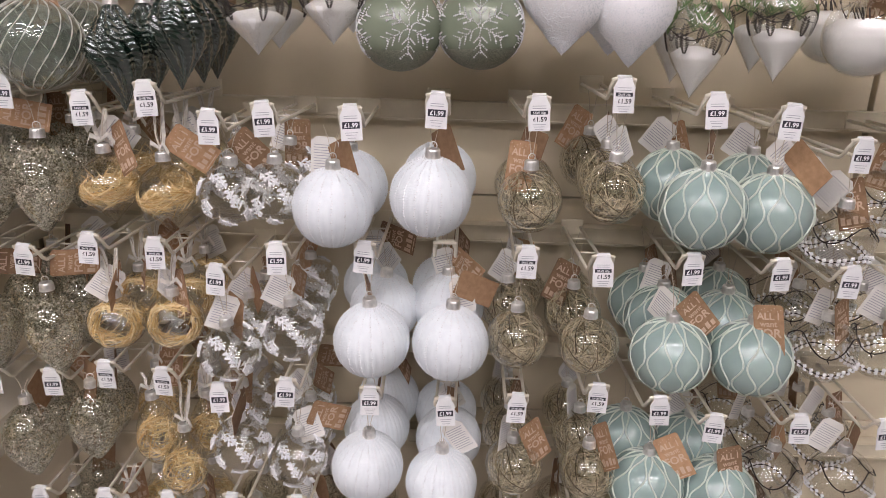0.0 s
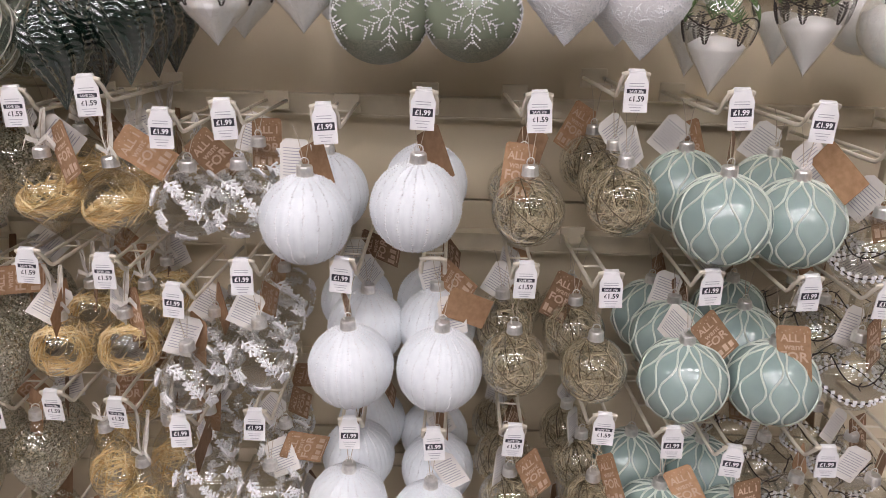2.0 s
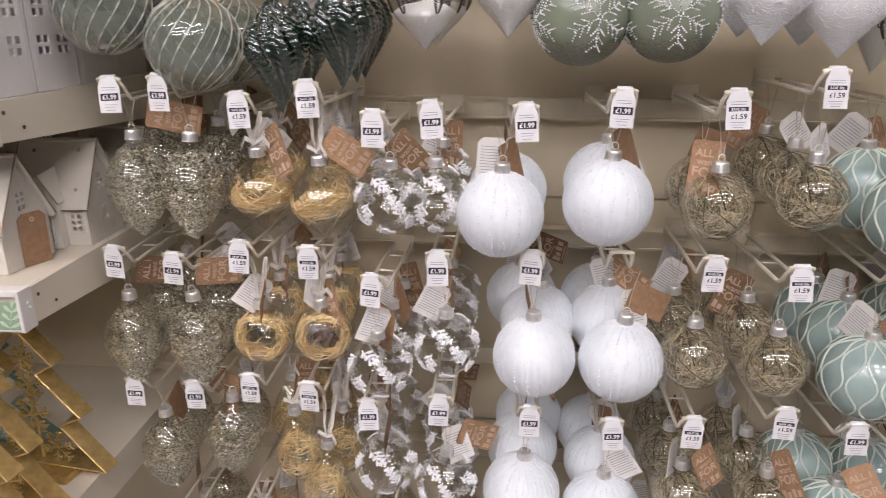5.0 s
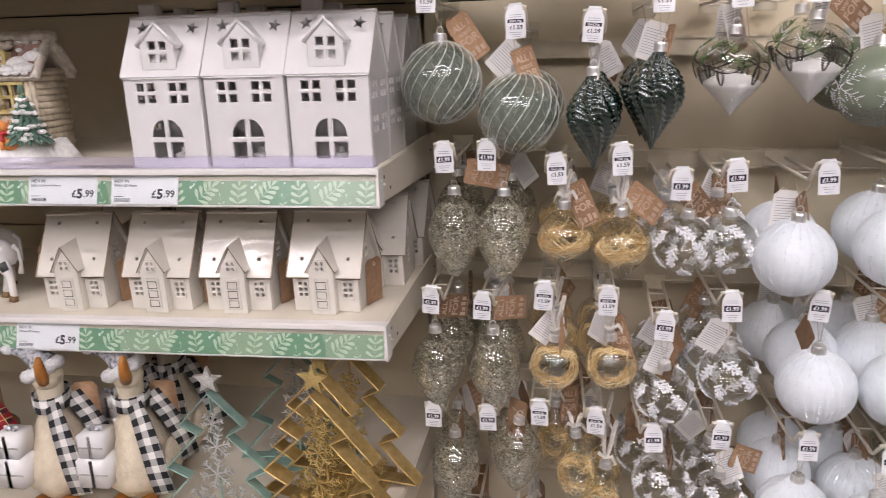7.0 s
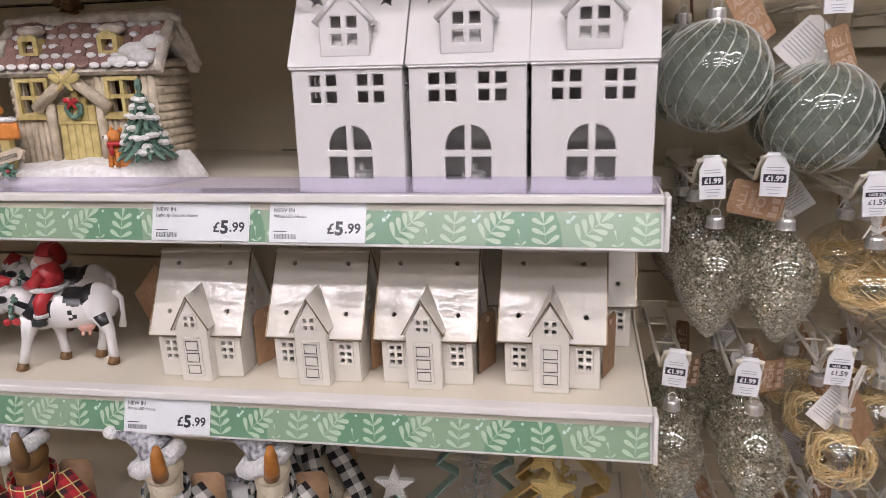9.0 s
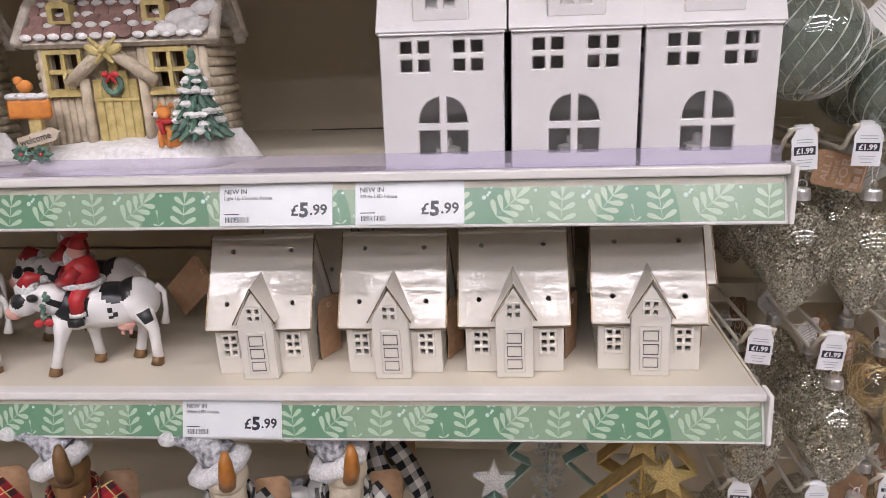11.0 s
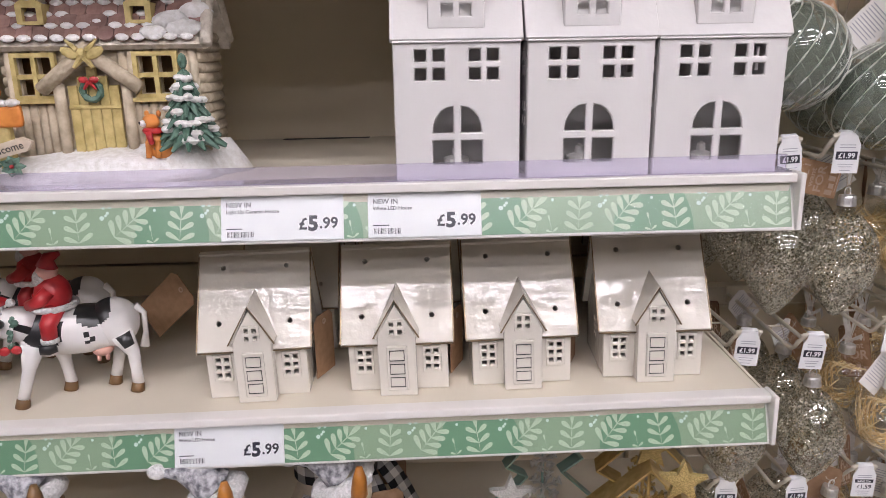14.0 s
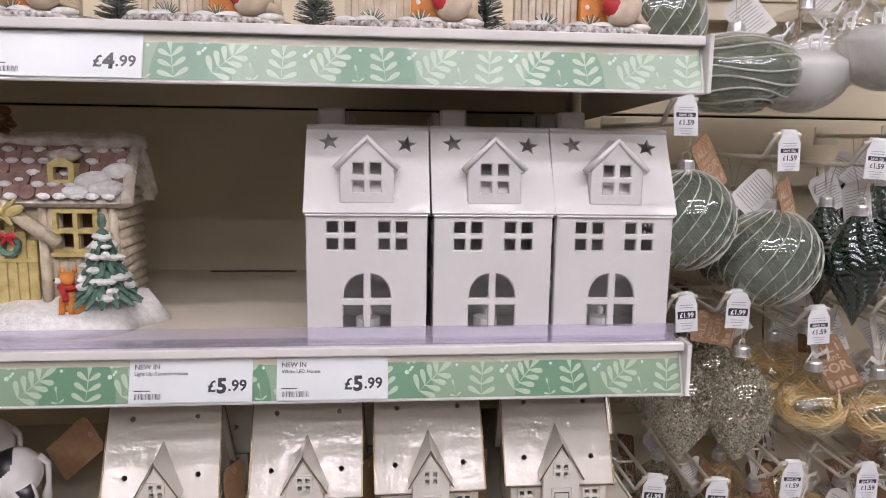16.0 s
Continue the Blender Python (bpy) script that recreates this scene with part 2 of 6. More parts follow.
# ---- builders ----
def part(name, bm, material, parent=None, label="", smooth=False, m=None):
    me = bpy.data.meshes.new(name)
    bm.normal_update()
    bm.to_mesh(me)
    bm.free()
    for k in (material if isinstance(material, (list, tuple)) else [material]):
        me.materials.append(k)
    if smooth:
        me.polygons.foreach_set("use_smooth", [True] * len(me.polygons))
    ob = new(name, me)
    ob.parent = parent
    if m is not None:
        ob.matrix_basis = m
    if label:
        ob["label"] = label
    return ob


def share(name, mesh, parent, m):
    ob = new(name, mesh)
    ob.parent = parent
    ob.matrix_basis = m
    return ob


def thing(name, label, category, m=None, group="", kind=""):
    ob = tagged(new(name), label, category, group, kind)
    ob.empty_display_size = 0.02
    if m is not None:
        ob.matrix_basis = m
    return ob


def box(bm, x0, x1, y0, y1, z0, z1, k=0, m=None):
    vs = [bm.verts.new((x, y, z)) for x in (x0, x1) for y in (y0, y1) for z in (z0, z1)]
    fs = [(0, 1, 3, 2), (4, 6, 7, 5), (0, 4, 5, 1), (2, 3, 7, 6), (0, 2, 6, 4), (1, 5, 7, 3)]
    for f in fs:
        bm.faces.new([vs[i] for i in f]).material_index = k
    if m is not None:
        bmesh.ops.transform(bm, matrix=m, verts=vs)
    return vs


def softbox(x0, x1, y0, y1, z0, z1, r=0.002, seg=2):
    bm = bmesh.new()
    box(bm, x0, x1, y0, y1, z0, z1)
    bmesh.ops.bevel(bm, geom=bm.edges[:], offset=r, segments=seg, affect="EDGES", profile=0.5)
    return bm


def tube(bm, pts, r, seg=6, k=0, closed=False):
    """A round wire through pts; r a number or one radius a point."""
    pts = [Vector(p) for p in pts]
    n = len(pts)
    rs = r if isinstance(r, (list, tuple)) else [r] * n
    rings, up = [], None
    for i, p in enumerate(pts):
        a, b = pts[i - 1] if (i or closed) else p, pts[(i + 1) % n] if (i < n - 1 or closed) else p
        d = (b - a).normalized()
        if up is None:
            up = d.orthogonal().normalized()
        up = (up - d * up.dot(d)).normalized()
        side = d.cross(up)
        rings.append([bm.verts.new(p + (up * math.cos(t) + side * math.sin(t)) * rs[i]) for t in (2 * math.pi * j / seg for j in range(seg))])
    for i in range(n if closed else n - 1):
        a, b = rings[i], rings[(i + 1) % n]
        for j in range(seg):
            bm.faces.new((a[j], a[(j + 1) % seg], b[(j + 1) % seg], b[j])).material_index = k
    if not closed:
        bm.faces.new(rings[0][::-1]).material_index = k
        bm.faces.new(rings[-1]).material_index = k


def lathe(bm, profile, seg=32, k=0, warp=None, m=None):
    """A turned shape from (radius, height) pairs, from the bottom up; warp(angle, height, radius) gives the radius anew."""
    rings = []
    made = []
    for r, z in profile:
        if r < 1e-6:
            rings.append([bm.verts.new((0, 0, z))])
        else:
            ring = []
            for j in range(seg):
                t = 2 * math.pi * j / seg
                q = warp(t, z, r) if warp else r
                ring.append(bm.verts.new((q * math.cos(t), q * math.sin(t), z)))
            rings.append(ring)
        made += rings[-1]
    for a, b in zip(rings, rings[1:]):
        for j in range(seg):
            i = (j + 1) % seg
            if len(a) == 1 and len(b) == 1:
                continue
            if len(a) == 1:
                f = bm.faces.new((a[0], b[i], b[j]))
            elif len(b) == 1:
                f = bm.faces.new((a[j], a[i], b[0]))
            else:
                f = bm.faces.new((a[j], a[i], b[i], b[j]))
            f.material_index = k
    if m is not None:
        bmesh.ops.transform(bm, matrix=m, verts=made)


def blob(bm, c, r, k=0, rot=(0, 0, 0), seg=14, lump=0.0):
    r = (r, r, r) if isinstance(r, (int, float)) else r
    m = pose(*c, *rot) @ Matrix.Diagonal((*r, 1))
    got = bmesh.ops.create_uvsphere(bm, u_segments=seg, v_segments=max(4, seg * 2 // 3), radius=1.0, matrix=m)
    for v in got["verts"]:
        if lump:
            v.co += (v.co - Vector(c)) * lump * noise.noise(v.co * 90)
        for f in v.link_faces:
            f.material_index = k


def plate(outline, holes=(), depth=0.004, k=0, m=None, bm=None):
    """A flat plate in the x-z plane with holes, its front at y = 0, going back by depth."""
    tmp = bmesh.new()
    edges = []
    for loop in (outline, *holes):
        vs = [tmp.verts.new((x, 0, z)) for x, z in loop]
        edges += [tmp.edges.new((vs[i], vs[(i + 1) % len(vs)])) for i in range(len(vs))]
    bmesh.ops.triangle_fill(tmp, use_beauty=True, use_dissolve=False, edges=edges, normal=(0, -1, 0))
    got = bmesh.ops.extrude_face_region(tmp, geom=tmp.faces[:])
    bmesh.ops.translate(tmp, vec=(0, depth, 0), verts=[g for g in got["geom"] if isinstance(g, bmesh.types.BMVert)])
    bmesh.ops.recalc_face_normals(tmp, faces=tmp.faces[:])
    if m is not None:
        bmesh.ops.transform(tmp, matrix=m, verts=tmp.verts[:])
    for f in tmp.faces:
        f.material_index = k
    if bm is None:
        return tmp
    me = bpy.data.meshes.new("tmp")
    tmp.to_mesh(me)
    tmp.free()
    bm.from_mesh(me)
    bpy.data.meshes.remove(me)
    return bm


def rect(x0, x1, z0, z1):
    return [(x0, z0), (x1, z0), (x1, z1), (x0, z1)]


def star(cx, cz, r, inner=0.42, turn=90, n=5):
    return [(cx + q * math.cos(a), cz + q * math.sin(a)) for i in range(2 * n) for q, a in [(r if i % 2 == 0 else r * inner, radians(turn + 180 / n * i))]]


def ribbon(bm, pts, wide, k=0, uv=True, thick=0.0012):
    """A band of cloth along pts; wide is the vector across it."""
    lay = bm.loops.layers.uv.verify()
    run = 0.0
    rows = []
    for i, p in enumerate(pts):
        p = Vector(p)
        w = Vector(wide[i] if isinstance(wide, list) else wide)
        if i:
            run += (p - Vector(pts[i - 1])).length
        nrm = w.cross(Vector(pts[min(i + 1, len(pts) - 1)]) - Vector(pts[max(i - 1, 0)])).normalized() * thick
        rows.append((run, w.length, [bm.verts.new(p - w / 2 + nrm), bm.verts.new(p + w / 2 + nrm), bm.verts.new(p + w / 2 - nrm), bm.verts.new(p - w / 2 - nrm)]))
    for (ra, wa, a), (rb, wb, b) in zip(rows, rows[1:]):
        for j in range(4):
            i = (j + 1) % 4
            f = bm.faces.new((a[j], a[i], b[i], b[j]))
            f.material_index = k
            for lp, uvw in zip(f.loops, ((ra, 0 if j in (0, 3) else wa), (ra, wa if j in (0, 1) else 0), (rb, wb if j in (0, 1) else 0), (rb, 0 if j in (0, 3) else wb))):
                lp[lay].uv = uvw
    bm.faces.new(rows[0][2][::-1]).material_index = k
    bm.faces.new(rows[-1][2]).material_index = k


LETTERS = {}


def words(bm, text, size, x, z, k=0, y=0.0, align="LEFT", bold=0.0, turn=0):
    """Lettering flat on a face that looks to -y, its foot at z."""
    key = (text, size, align, bold)
    if key not in LETTERS:
        cu = bpy.data.curves.new("lettering", "FONT")
        cu.body, cu.size, cu.align_x, cu.offset, cu.resolution_u = text, size, align, bold, 2
        ob = bpy.data.objects.new("lettering", cu)
        scene.collection.objects.link(ob)
        bpy.context.view_layer.update()
        me = bpy.data.meshes.new_from_object(ob.evaluated_get(bpy.context.evaluated_depsgraph_get()))
        bpy.data.objects.remove(ob)
        LETTERS[key] = me
    me = LETTERS[key]
    first = len(bm.verts)
    nf = len(bm.faces)
    bm.from_mesh(me)
    bm.verts.ensure_lookup_table()
    bm.faces.ensure_lookup_table()
    bmesh.ops.transform(bm, matrix=pose(x, y, z) @ pose(0, 0, 0, 90, 0, 0) @ pose(0, 0, 0, 0, 0, turn), verts=bm.verts[first:])
    for f in bm.faces[nf:]:
        f.material_index = k


def on_ball(r, lat, lon):
    """Place on a ball; longitude 0 faces -y, towards the aisle."""
    a, b = radians(lat), radians(lon)
    return Vector((r * math.cos(a) * math.sin(b), -r * math.cos(a) * math.cos(b), r * math.sin(a)))


# ---- the building ----
BACK = 1.12
shell = []
for name, dims, material, label in (
        ("floor", (-4, 4, -5.5, 1.4, -0.1, 0), FLOOR, "grey vinyl shop floor of the aisle"),
        ("ceiling", (-4, 4, -5.5, 1.4, 3.2, 3.3), CEIL, "grey tiled shop ceiling"),
        ("wall_back", (-4, 4, 1.3, 1.4, 0, 3.2), WALLP, "dull painted wall behind the display"),
        ("wall_aisle", (-4, 4, -5.6, -5.5, 0, 3.2), WALLP, "dull painted wall across the aisle"),
        ("wall_west", (-4.1, -4, -5.5, 1.4, 0, 3.2), WALLP, "dull painted wall at the end of the aisle"),
        ("wall_east", (4, 4.1, -5.5, 1.4, 0, 3.2), WALLP, "dull painted wall at the end of the aisle")):
    bm = bmesh.new()
    box(bm, *dims)
    tagged(part(name, bm, material), label, name.split("_")[0], kind="structure")

GLOW = bpy.data.materials.new("lamp_glow")
GLOW.use_nodes = True
GLOW.node_tree.nodes["Principled BSDF"].inputs["Base Color"].default_value = (1, 1, 1, 1)
GLOW.node_tree.nodes["Principled BSDF"].inputs["Emission Color"].default_value = (1.03, 0.945, 0.985, 1)
GLOW.node_tree.nodes["Principled BSDF"].inputs["Emission Strength"].default_value = LAMP
lamp = thing("ceiling_light", "short white ceiling strip light, lit", "ceiling light", pose(-2.3, -0.55, 3.12), "ceiling lights of the aisle")
part("housing", softbox(-0.32, 0.32, -0.08, 0.08, 0.02, 0.08, 0.006), EDGE, lamp)
part("diffuser", softbox(-0.3, 0.3, -0.06, 0.06, -0.012, 0.02, 0.008), GLOW, lamp, "glowing opal diffuser")
for x in (-2.3, -1.4, -0.5, 0.4, 1.3):
    for y in (-0.55, -1.35, -2.15, -3.1):
        if (x, y) != (-2.3, -0.55):
            copy_thing(lamp, pose(x, y, 3.12))

# back panels of the gondola, in courses with a dark gap between them
gond = tagged(new("wall_display"), "cream steel back panels of the shop display", "wall", kind="structure")
PH = 0.3735
base_z = 1.566 - 4 * PH
for ix, (xa, xb) in enumerate(((-2.6, -1.905), (-1.9, -0.655), (-0.65, 0.609), (0.614, 1.345))):
    for iz in range(6):
        z0 = base_z + iz * PH
        part("panel", softbox(xa + 0.0015, xb - 0.0015, BACK, BACK + 0.02, z0 + 0.0015, z0 + PH - 0.0015, 0.0012, 1), PANEL, gond)
for x in (-1.9025, -0.6525, 0.6115):
    bm = bmesh.new()
    box(bm, x - 0.03, x + 0.03, BACK + 0.024, BACK + 0.08, 0, 2.4)
    part("upright", bm, SHELF, gond)
bm = bmesh.new()
box(bm, -2.6, 1.345, BACK + 0.085, BACK + 0.095, 0, 2.4)
part("backing", bm, DARK, gond)

# ---- hook rails ----
RAILS = {"u": 1.70, "t": 1.490, "a": 1.322, "b": 1.138, "c": 0.945, "d": 0.775}
for key, z in RAILS.items():
    rail = thing("hook_rail", "cream plastic rail on the back panel carrying display hooks", "hook rail", pose(0, BACK, z), "hook rails", "structure")
    part("bar", softbox(-0.64, 1.3, -0.022, -0.001, -0.014, 0.014, 0.002), RAIL, rail)
    bm = bmesh.new()
    for s in (-1, 1):
        box(bm, -0.64, 1.3, -0.026, -0.0225, s * 0.0125 - 0.0015, s * 0.0125 + 0.0015)
    part("lip", bm, RAIL, rail)


def make_hook(length):
    """A double wire prong: two wires from a small back plate, turned up at the front into a crossbar. Its origin is the crossbar."""
    hk = thing("display_hook", "cream coated double-wire display hook on a rail", "hook", group="display hooks")
    for s in (-1, 1):
        bm = bmesh.new()
        w = 0.013 * s
        tube(bm, [(w * 0.75, 0, 0), (w * 0.9, 0.001, -0.003), (w, 0.006, -0.009), (w, 0.014, -0.019), (w, 0.021, -0.0235), (w, 0.03, -0.024), (w, length * 0.5, -0.024), (w, length, -0.024)], 0.0023, 6)
        part("wire", bm, WIRE, hk, smooth=True)
    bm = bmesh.new()
    tube(bm, [(-0.0135, 0.0005, -0.001), (-0.0085, 0, 0.0005), (0, 0, 0.001), (0.0085, 0, 0.0005), (0.0135, 0.0005, -0.001)], 0.0027, 6)
    part("crossbar", bm, WIRE, hk, smooth=True)
    for f in (0.45, 0.75):
        bm = bmesh.new()
        tube(bm, [(-0.013, length * f, -0.0262), (0.013, length * f, -0.0262)], 0.0013, 5)
        part("brace", bm, WIRE, hk)
    part("back_plate", softbox(-0.0165, 0.0165, length - 0.003, length, -0.036, -0.012, 0.0012), RAIL, hk)
    return hk


def make_tag(sale):
    """A white price holder that hangs from the crossbar, its top wrapped round it."""
    tg = thing("price_tag", "white plastic price tag with a black band reading £1.59" if sale else "white plastic price tag with a black band reading £1.99", "price tag", group="price tags on hooks")
    w, h = 0.0142, 0.0430
    outline = [(-w, -h), (w, -h), (w, -0.010), (w * 0.72, -0.002), (w * 0.66, 0.0035), (-w * 0.66, 0.0035), (-w * 0.72, -0.002), (-w, -0.010)]
    part("holder", plate(outline, depth=0.0012, m=pose(0, -0.0048, 0)), CARD, tg)
    bm = bmesh.new()
    tube(bm, [(-w * 0.62, -0.0005, 0.0015), (w * 0.62, -0.0005, 0.0015)], 0.0046, 8)
    part("clip", bm, CARD, tg, smooth=True)
    bm = bmesh.new()
    y = -0.00505
    if sale:
        box(bm, -w * 0.8, w * 0.8, y, y + 0.0002, -0.0215, -0.0165, 0)
        words(bm, "SAVE 20p", 0.0042, 0, -0.0206, 1, y - 0.0002, "CENTER", 0.0001)
        words(bm, "£", 0.007, -0.0085, -0.030, 0, y, "LEFT", 0.0001)
        words(bm, "1.59", 0.0085, -0.0045, -0.0305, 0, y, "LEFT", 0.0002)
        rows = (-0.0345, -0.0375, -0.0405)
    else:
        box(bm, -w * 0.82, w * 0.82, y, y + 0.0002, -0.0272, -0.0180, 0)
        words(bm, "£1.99", 0.0082, 0, -0.0254, 1, y - 0.0002, "CENTER", 0.0003)
        rows = (-0.0325, -0.0355, -0.0395)
    for r in (-0.0105, -0.0135):
        box(bm, -w * 0.62, w * 0.62, y, y + 0.0002, r - 0.0004, r + 0.0004, 2)
    for i, r in enumerate(rows):
        box(bm, -w * (0.6 - 0.1 * i), w * (0.6 - 0.1 * i), y, y + 0.0002, r - 0.00035, r + 0.00035, 2)
    part("print", bm, [PRINT, CARD, GREYPRINT], tg, "black and grey price print")
    for o in tg.children:
        o.data.transform(Matrix.Scale(0.86, 4))
    return tg


# ---- baubles: each is centred on its body ----
def cap(root, z, r=0.0086):
    bm = bmesh.new()
    lathe(bm, [(0, z), (r * 1.04, z), (r, z + 0.002), (r, z + 0.009), (r * 0.9, z + 0.011), (0, z + 0.0115)], 16, warp=lambda t, h, q: q * (1 + 0.05 * math.cos(16 * t)) if h < z + 0.004 else q)
    part("cap", bm, SILVER, root, "silver metal cap")
    bm = bmesh.new()
    tube(bm, [(0.0045 * math.cos(t), 0, z + 0.0145 + 0.0048 * math.sin(t)) for t in (math.pi * 2 * i / 10 for i in range(10))], 0.0007, 5, closed=True)
    part("loop", bm, SILVER, root, smooth=True)


def ball(r, n=22, squash=1.0):
    return [(max(0.0, r * math.sin(math.pi * i / n)) if 0 < i < n else 0.0, -r * squash * math.cos(math.pi * i / n)) for i in range(n + 1)]


def curve_profile(keys, n=30):
    """Smooth (radius, height) pairs through a few keys."""
    hs = [k[1] for k in keys]
    out = []
    for i in range(n + 1):
        t = i / n * (len(keys) - 1)
        a = min(int(t), len(keys) - 2)
        f = t - a
        p = [keys[max(0, min(len(keys) - 1, a + j))] for j in (-1, 0, 1, 2)]
        v = [0.5 * (2 * p[1][c] + (p[2][c] - p[0][c]) * f + (2 * p[0][c] - 5 * p[1][c] + 4 * p[2][c] - p[3][c]) * f * f + (3 * p[1][c] - p[0][c] - 3 * p[2][c] + p[3][c]) * f ** 3) for c in (0, 1)]
        out.append((max(v[0], 0.0), v[1]))
    out[0], out[-1] = (0.0, hs[0]), (0.0, hs[-1])
    return out


def radius_at(profile, z):
    for (r0, z0), (r1, z1) in zip(profile, profile[1:]):
        if z0 <= z <= z1:
            return r0 + (r1 - r0) * (z - z0) / max(z1 - z0, 1e-6)
    return 0.0


def beads(bm, places, r, k=0):
    """Tiny faceted beads."""
    for p in places:
        v = [bm.verts.new(Vector(p) + Vector(d) * r) for d in ((1, 0, 0), (-1, 0, 0), (0, 1, 0), (0, -1, 0), (0, 0, 1), (0, 0, -1))]
        for a, b, c in ((0, 2, 4), (2, 1, 4), (1, 3, 4), (3, 0, 4), (2, 0, 5), (1, 2, 5), (3, 1, 5), (0, 3, 5)):
            bm.faces.new((v[a], v[b], v[c])).material_index = k


DROP = curve_profile([(0, -0.062), (0.006, -0.056), (0.019, -0.040), (0.033, -0.016), (0.037, 0.006), (0.031, 0.028), (0.019, 0.044), (0.009, 0.054), (0.008, 0.058), (0.008, 0.060)])
ONION = curve_profile([(0, -0.050), (0.003, -0.046), (0.014, -0.034), (0.033, -0.015), (0.039, 0.001), (0.034, 0.018), (0.020, 0.032), (0.009, 0.039), (0.008, 0.044)])
PEAR = curve_profile([(0, -0.054), (0.014, -0.050), (0.027, -0.034), (0.031, -0.014), (0.026, 0.012), (0.017, 0.032), (0.009, 0.044), (0.008, 0.050)])
FATONION = curve_profile([(0, -0.062), (0.003, -0.058), (0.015, -0.044), (0.037, -0.020), (0.046, 0.004), (0.042, 0.024), (0.026, 0.040), (0.010, 0.047), (0.008, 0.050)])
LONGDROP = curve_profile([(0, -0.066), (0.003, -0.060), (0.013, -0.044), (0.028, -0.020), (0.036, 0.004), (0.034, 0.024), (0.022, 0.044), (0.010, 0.056), (0.008, 0.060)])
TWISTDROP = curve_profile([(0, -0.067), (0.0035, -0.060), (0.009, -0.048), (0.023, -0.024), (0.0325, 0.0), (0.029, 0.021), (0.017, 0.040), (0.009, 0.051), (0.008, 0.056)])


def bauble(label):
    return thing("bauble", label, "bauble", group="hanging baubles")


def silver_drop():
    b = bauble("clear glass teardrop bauble lined with champagne glitter flakes")
    bm = bmesh.new()
    lathe(bm, DROP, 28)
    part("glass_body", bm, CLEAR, b, smooth=True)
    bm = bmesh.new()
    rnd = random.Random(3)
    for _ in range(6200):
        z = -0.058 + 0.105 * rnd.random() ** 1.25
        r = radius_at(DROP, z) * 0.965
        t = rnd.random() * 6.283
        c = Vector((r * math.cos(t), r * math.sin(t), z))
        face = Vector((math.cos(t) + rnd.gauss(0, 0.45), math.sin(t) + rnd.gauss(0, 0.45), rnd.gauss(0, 0.5))).normalized()
        d = face.orthogonal().normalized()
        e = d.cross(face)
        s = 0.0007 + 0.0009 * rnd.random()
        bm.faces.new([bm.verts.new(c + q) for q in (d * s, e * s, -d * s, -e * s)])
    tagged(part("glitter", bm, FLAKE, b, "champagne glitter flakes inside"), kind="stuff")
    cap(b, 0.058)
    return b, 0.058


def straw_in(b, profile, z0, n, seed, upright=False, loose=0.0):
    """A wreath of fine straw pressed against the glass: lying, or standing so that it faces the aisle with an open middle."""
    bm = bmesh.new()
    rnd = random.Random(seed)
    big = max(r for r, z in profile) * 0.93
    for _ in range(n):
        a, span = rnd.random() * 6.283, rnd.uniform(0.5, 1.5)
        k, off = rnd.uniform(0.66, 1.0), rnd.gauss(0, 0.0065 if upright else 0.0036)
        drift, splay = rnd.gauss(0, (0.009 if upright else 0.003) + loose), rnd.gauss(0, 0.16)
        thick = rnd.uniform(0.0005, 0.0011)
        pts = []
        for i in range(6):
            t = a + span * i / 5
            f = (i / 5 - 0.5)
            q = big * (k + splay * f)
            if upright:
                p = Vector((q * math.cos(t), off + drift * f * 2 - 0.004, z0 + q * math.sin(t)))
            else:
                p = Vector((q * math.cos(t), q * math.sin(t), z0 + off + drift * f * 2 + 0.006 * math.sin(t + 0.6)))
            p.z = max(profile[0][1] * 0.72, min(profile[-1][1] * 0.6, p.z))
            lim = max(0.003, radius_at(profile, p.z) * 0.95)
            flat = math.hypot(p.x, p.y)
            if flat > lim:
                p.x, p.y = p.x * lim / flat, p.y * lim / flat
            pts.append(p)
        tube(bm, pts, [w * thick for w in (0.5, 1, 1.1, 1, 0.9, 0.4)], 3)
    tagged(part("straw", bm, STRAW, b, "fine yellow straw inside"), kind="stuff")


def straw_onion():
    b = bauble("clear onion-shaped glass bauble filled with yellow straw")
    bm = bmesh.new()
    lathe(bm, ONION, 28)
    part("glass_body", bm, CLEAR, b, smooth=True)
    straw_in(b, ONION, -0.003, 250, 5, False, 0.0055)
    cap(b, 0.042)
    return b, 0.042


def straw_ball():
    b = bauble("clear round glass bauble with a nest of yellow straw")
    pr = ball(0.037)
    bm = bmesh.new()
    lathe(bm, pr, 28)
    part("glass_body", bm, CLEAR, b, smooth=True)
    straw_in(b, pr, -0.002, 150, 6, True, 0.008)
    cap(b, 0.0355)
    return b, 0.0355


def straw_pear():
    b = bauble("clear pear-shaped glass bauble with dry yellow straw")
    bm = bmesh.new()
    lathe(bm, PEAR, 28)
    part("glass_body", bm, CLEAR, b, smooth=True)
    straw_in(b, PEAR, -0.014, 140, 7, True, 0.008)
    cap(b, 0.048)
    return b, 0.048


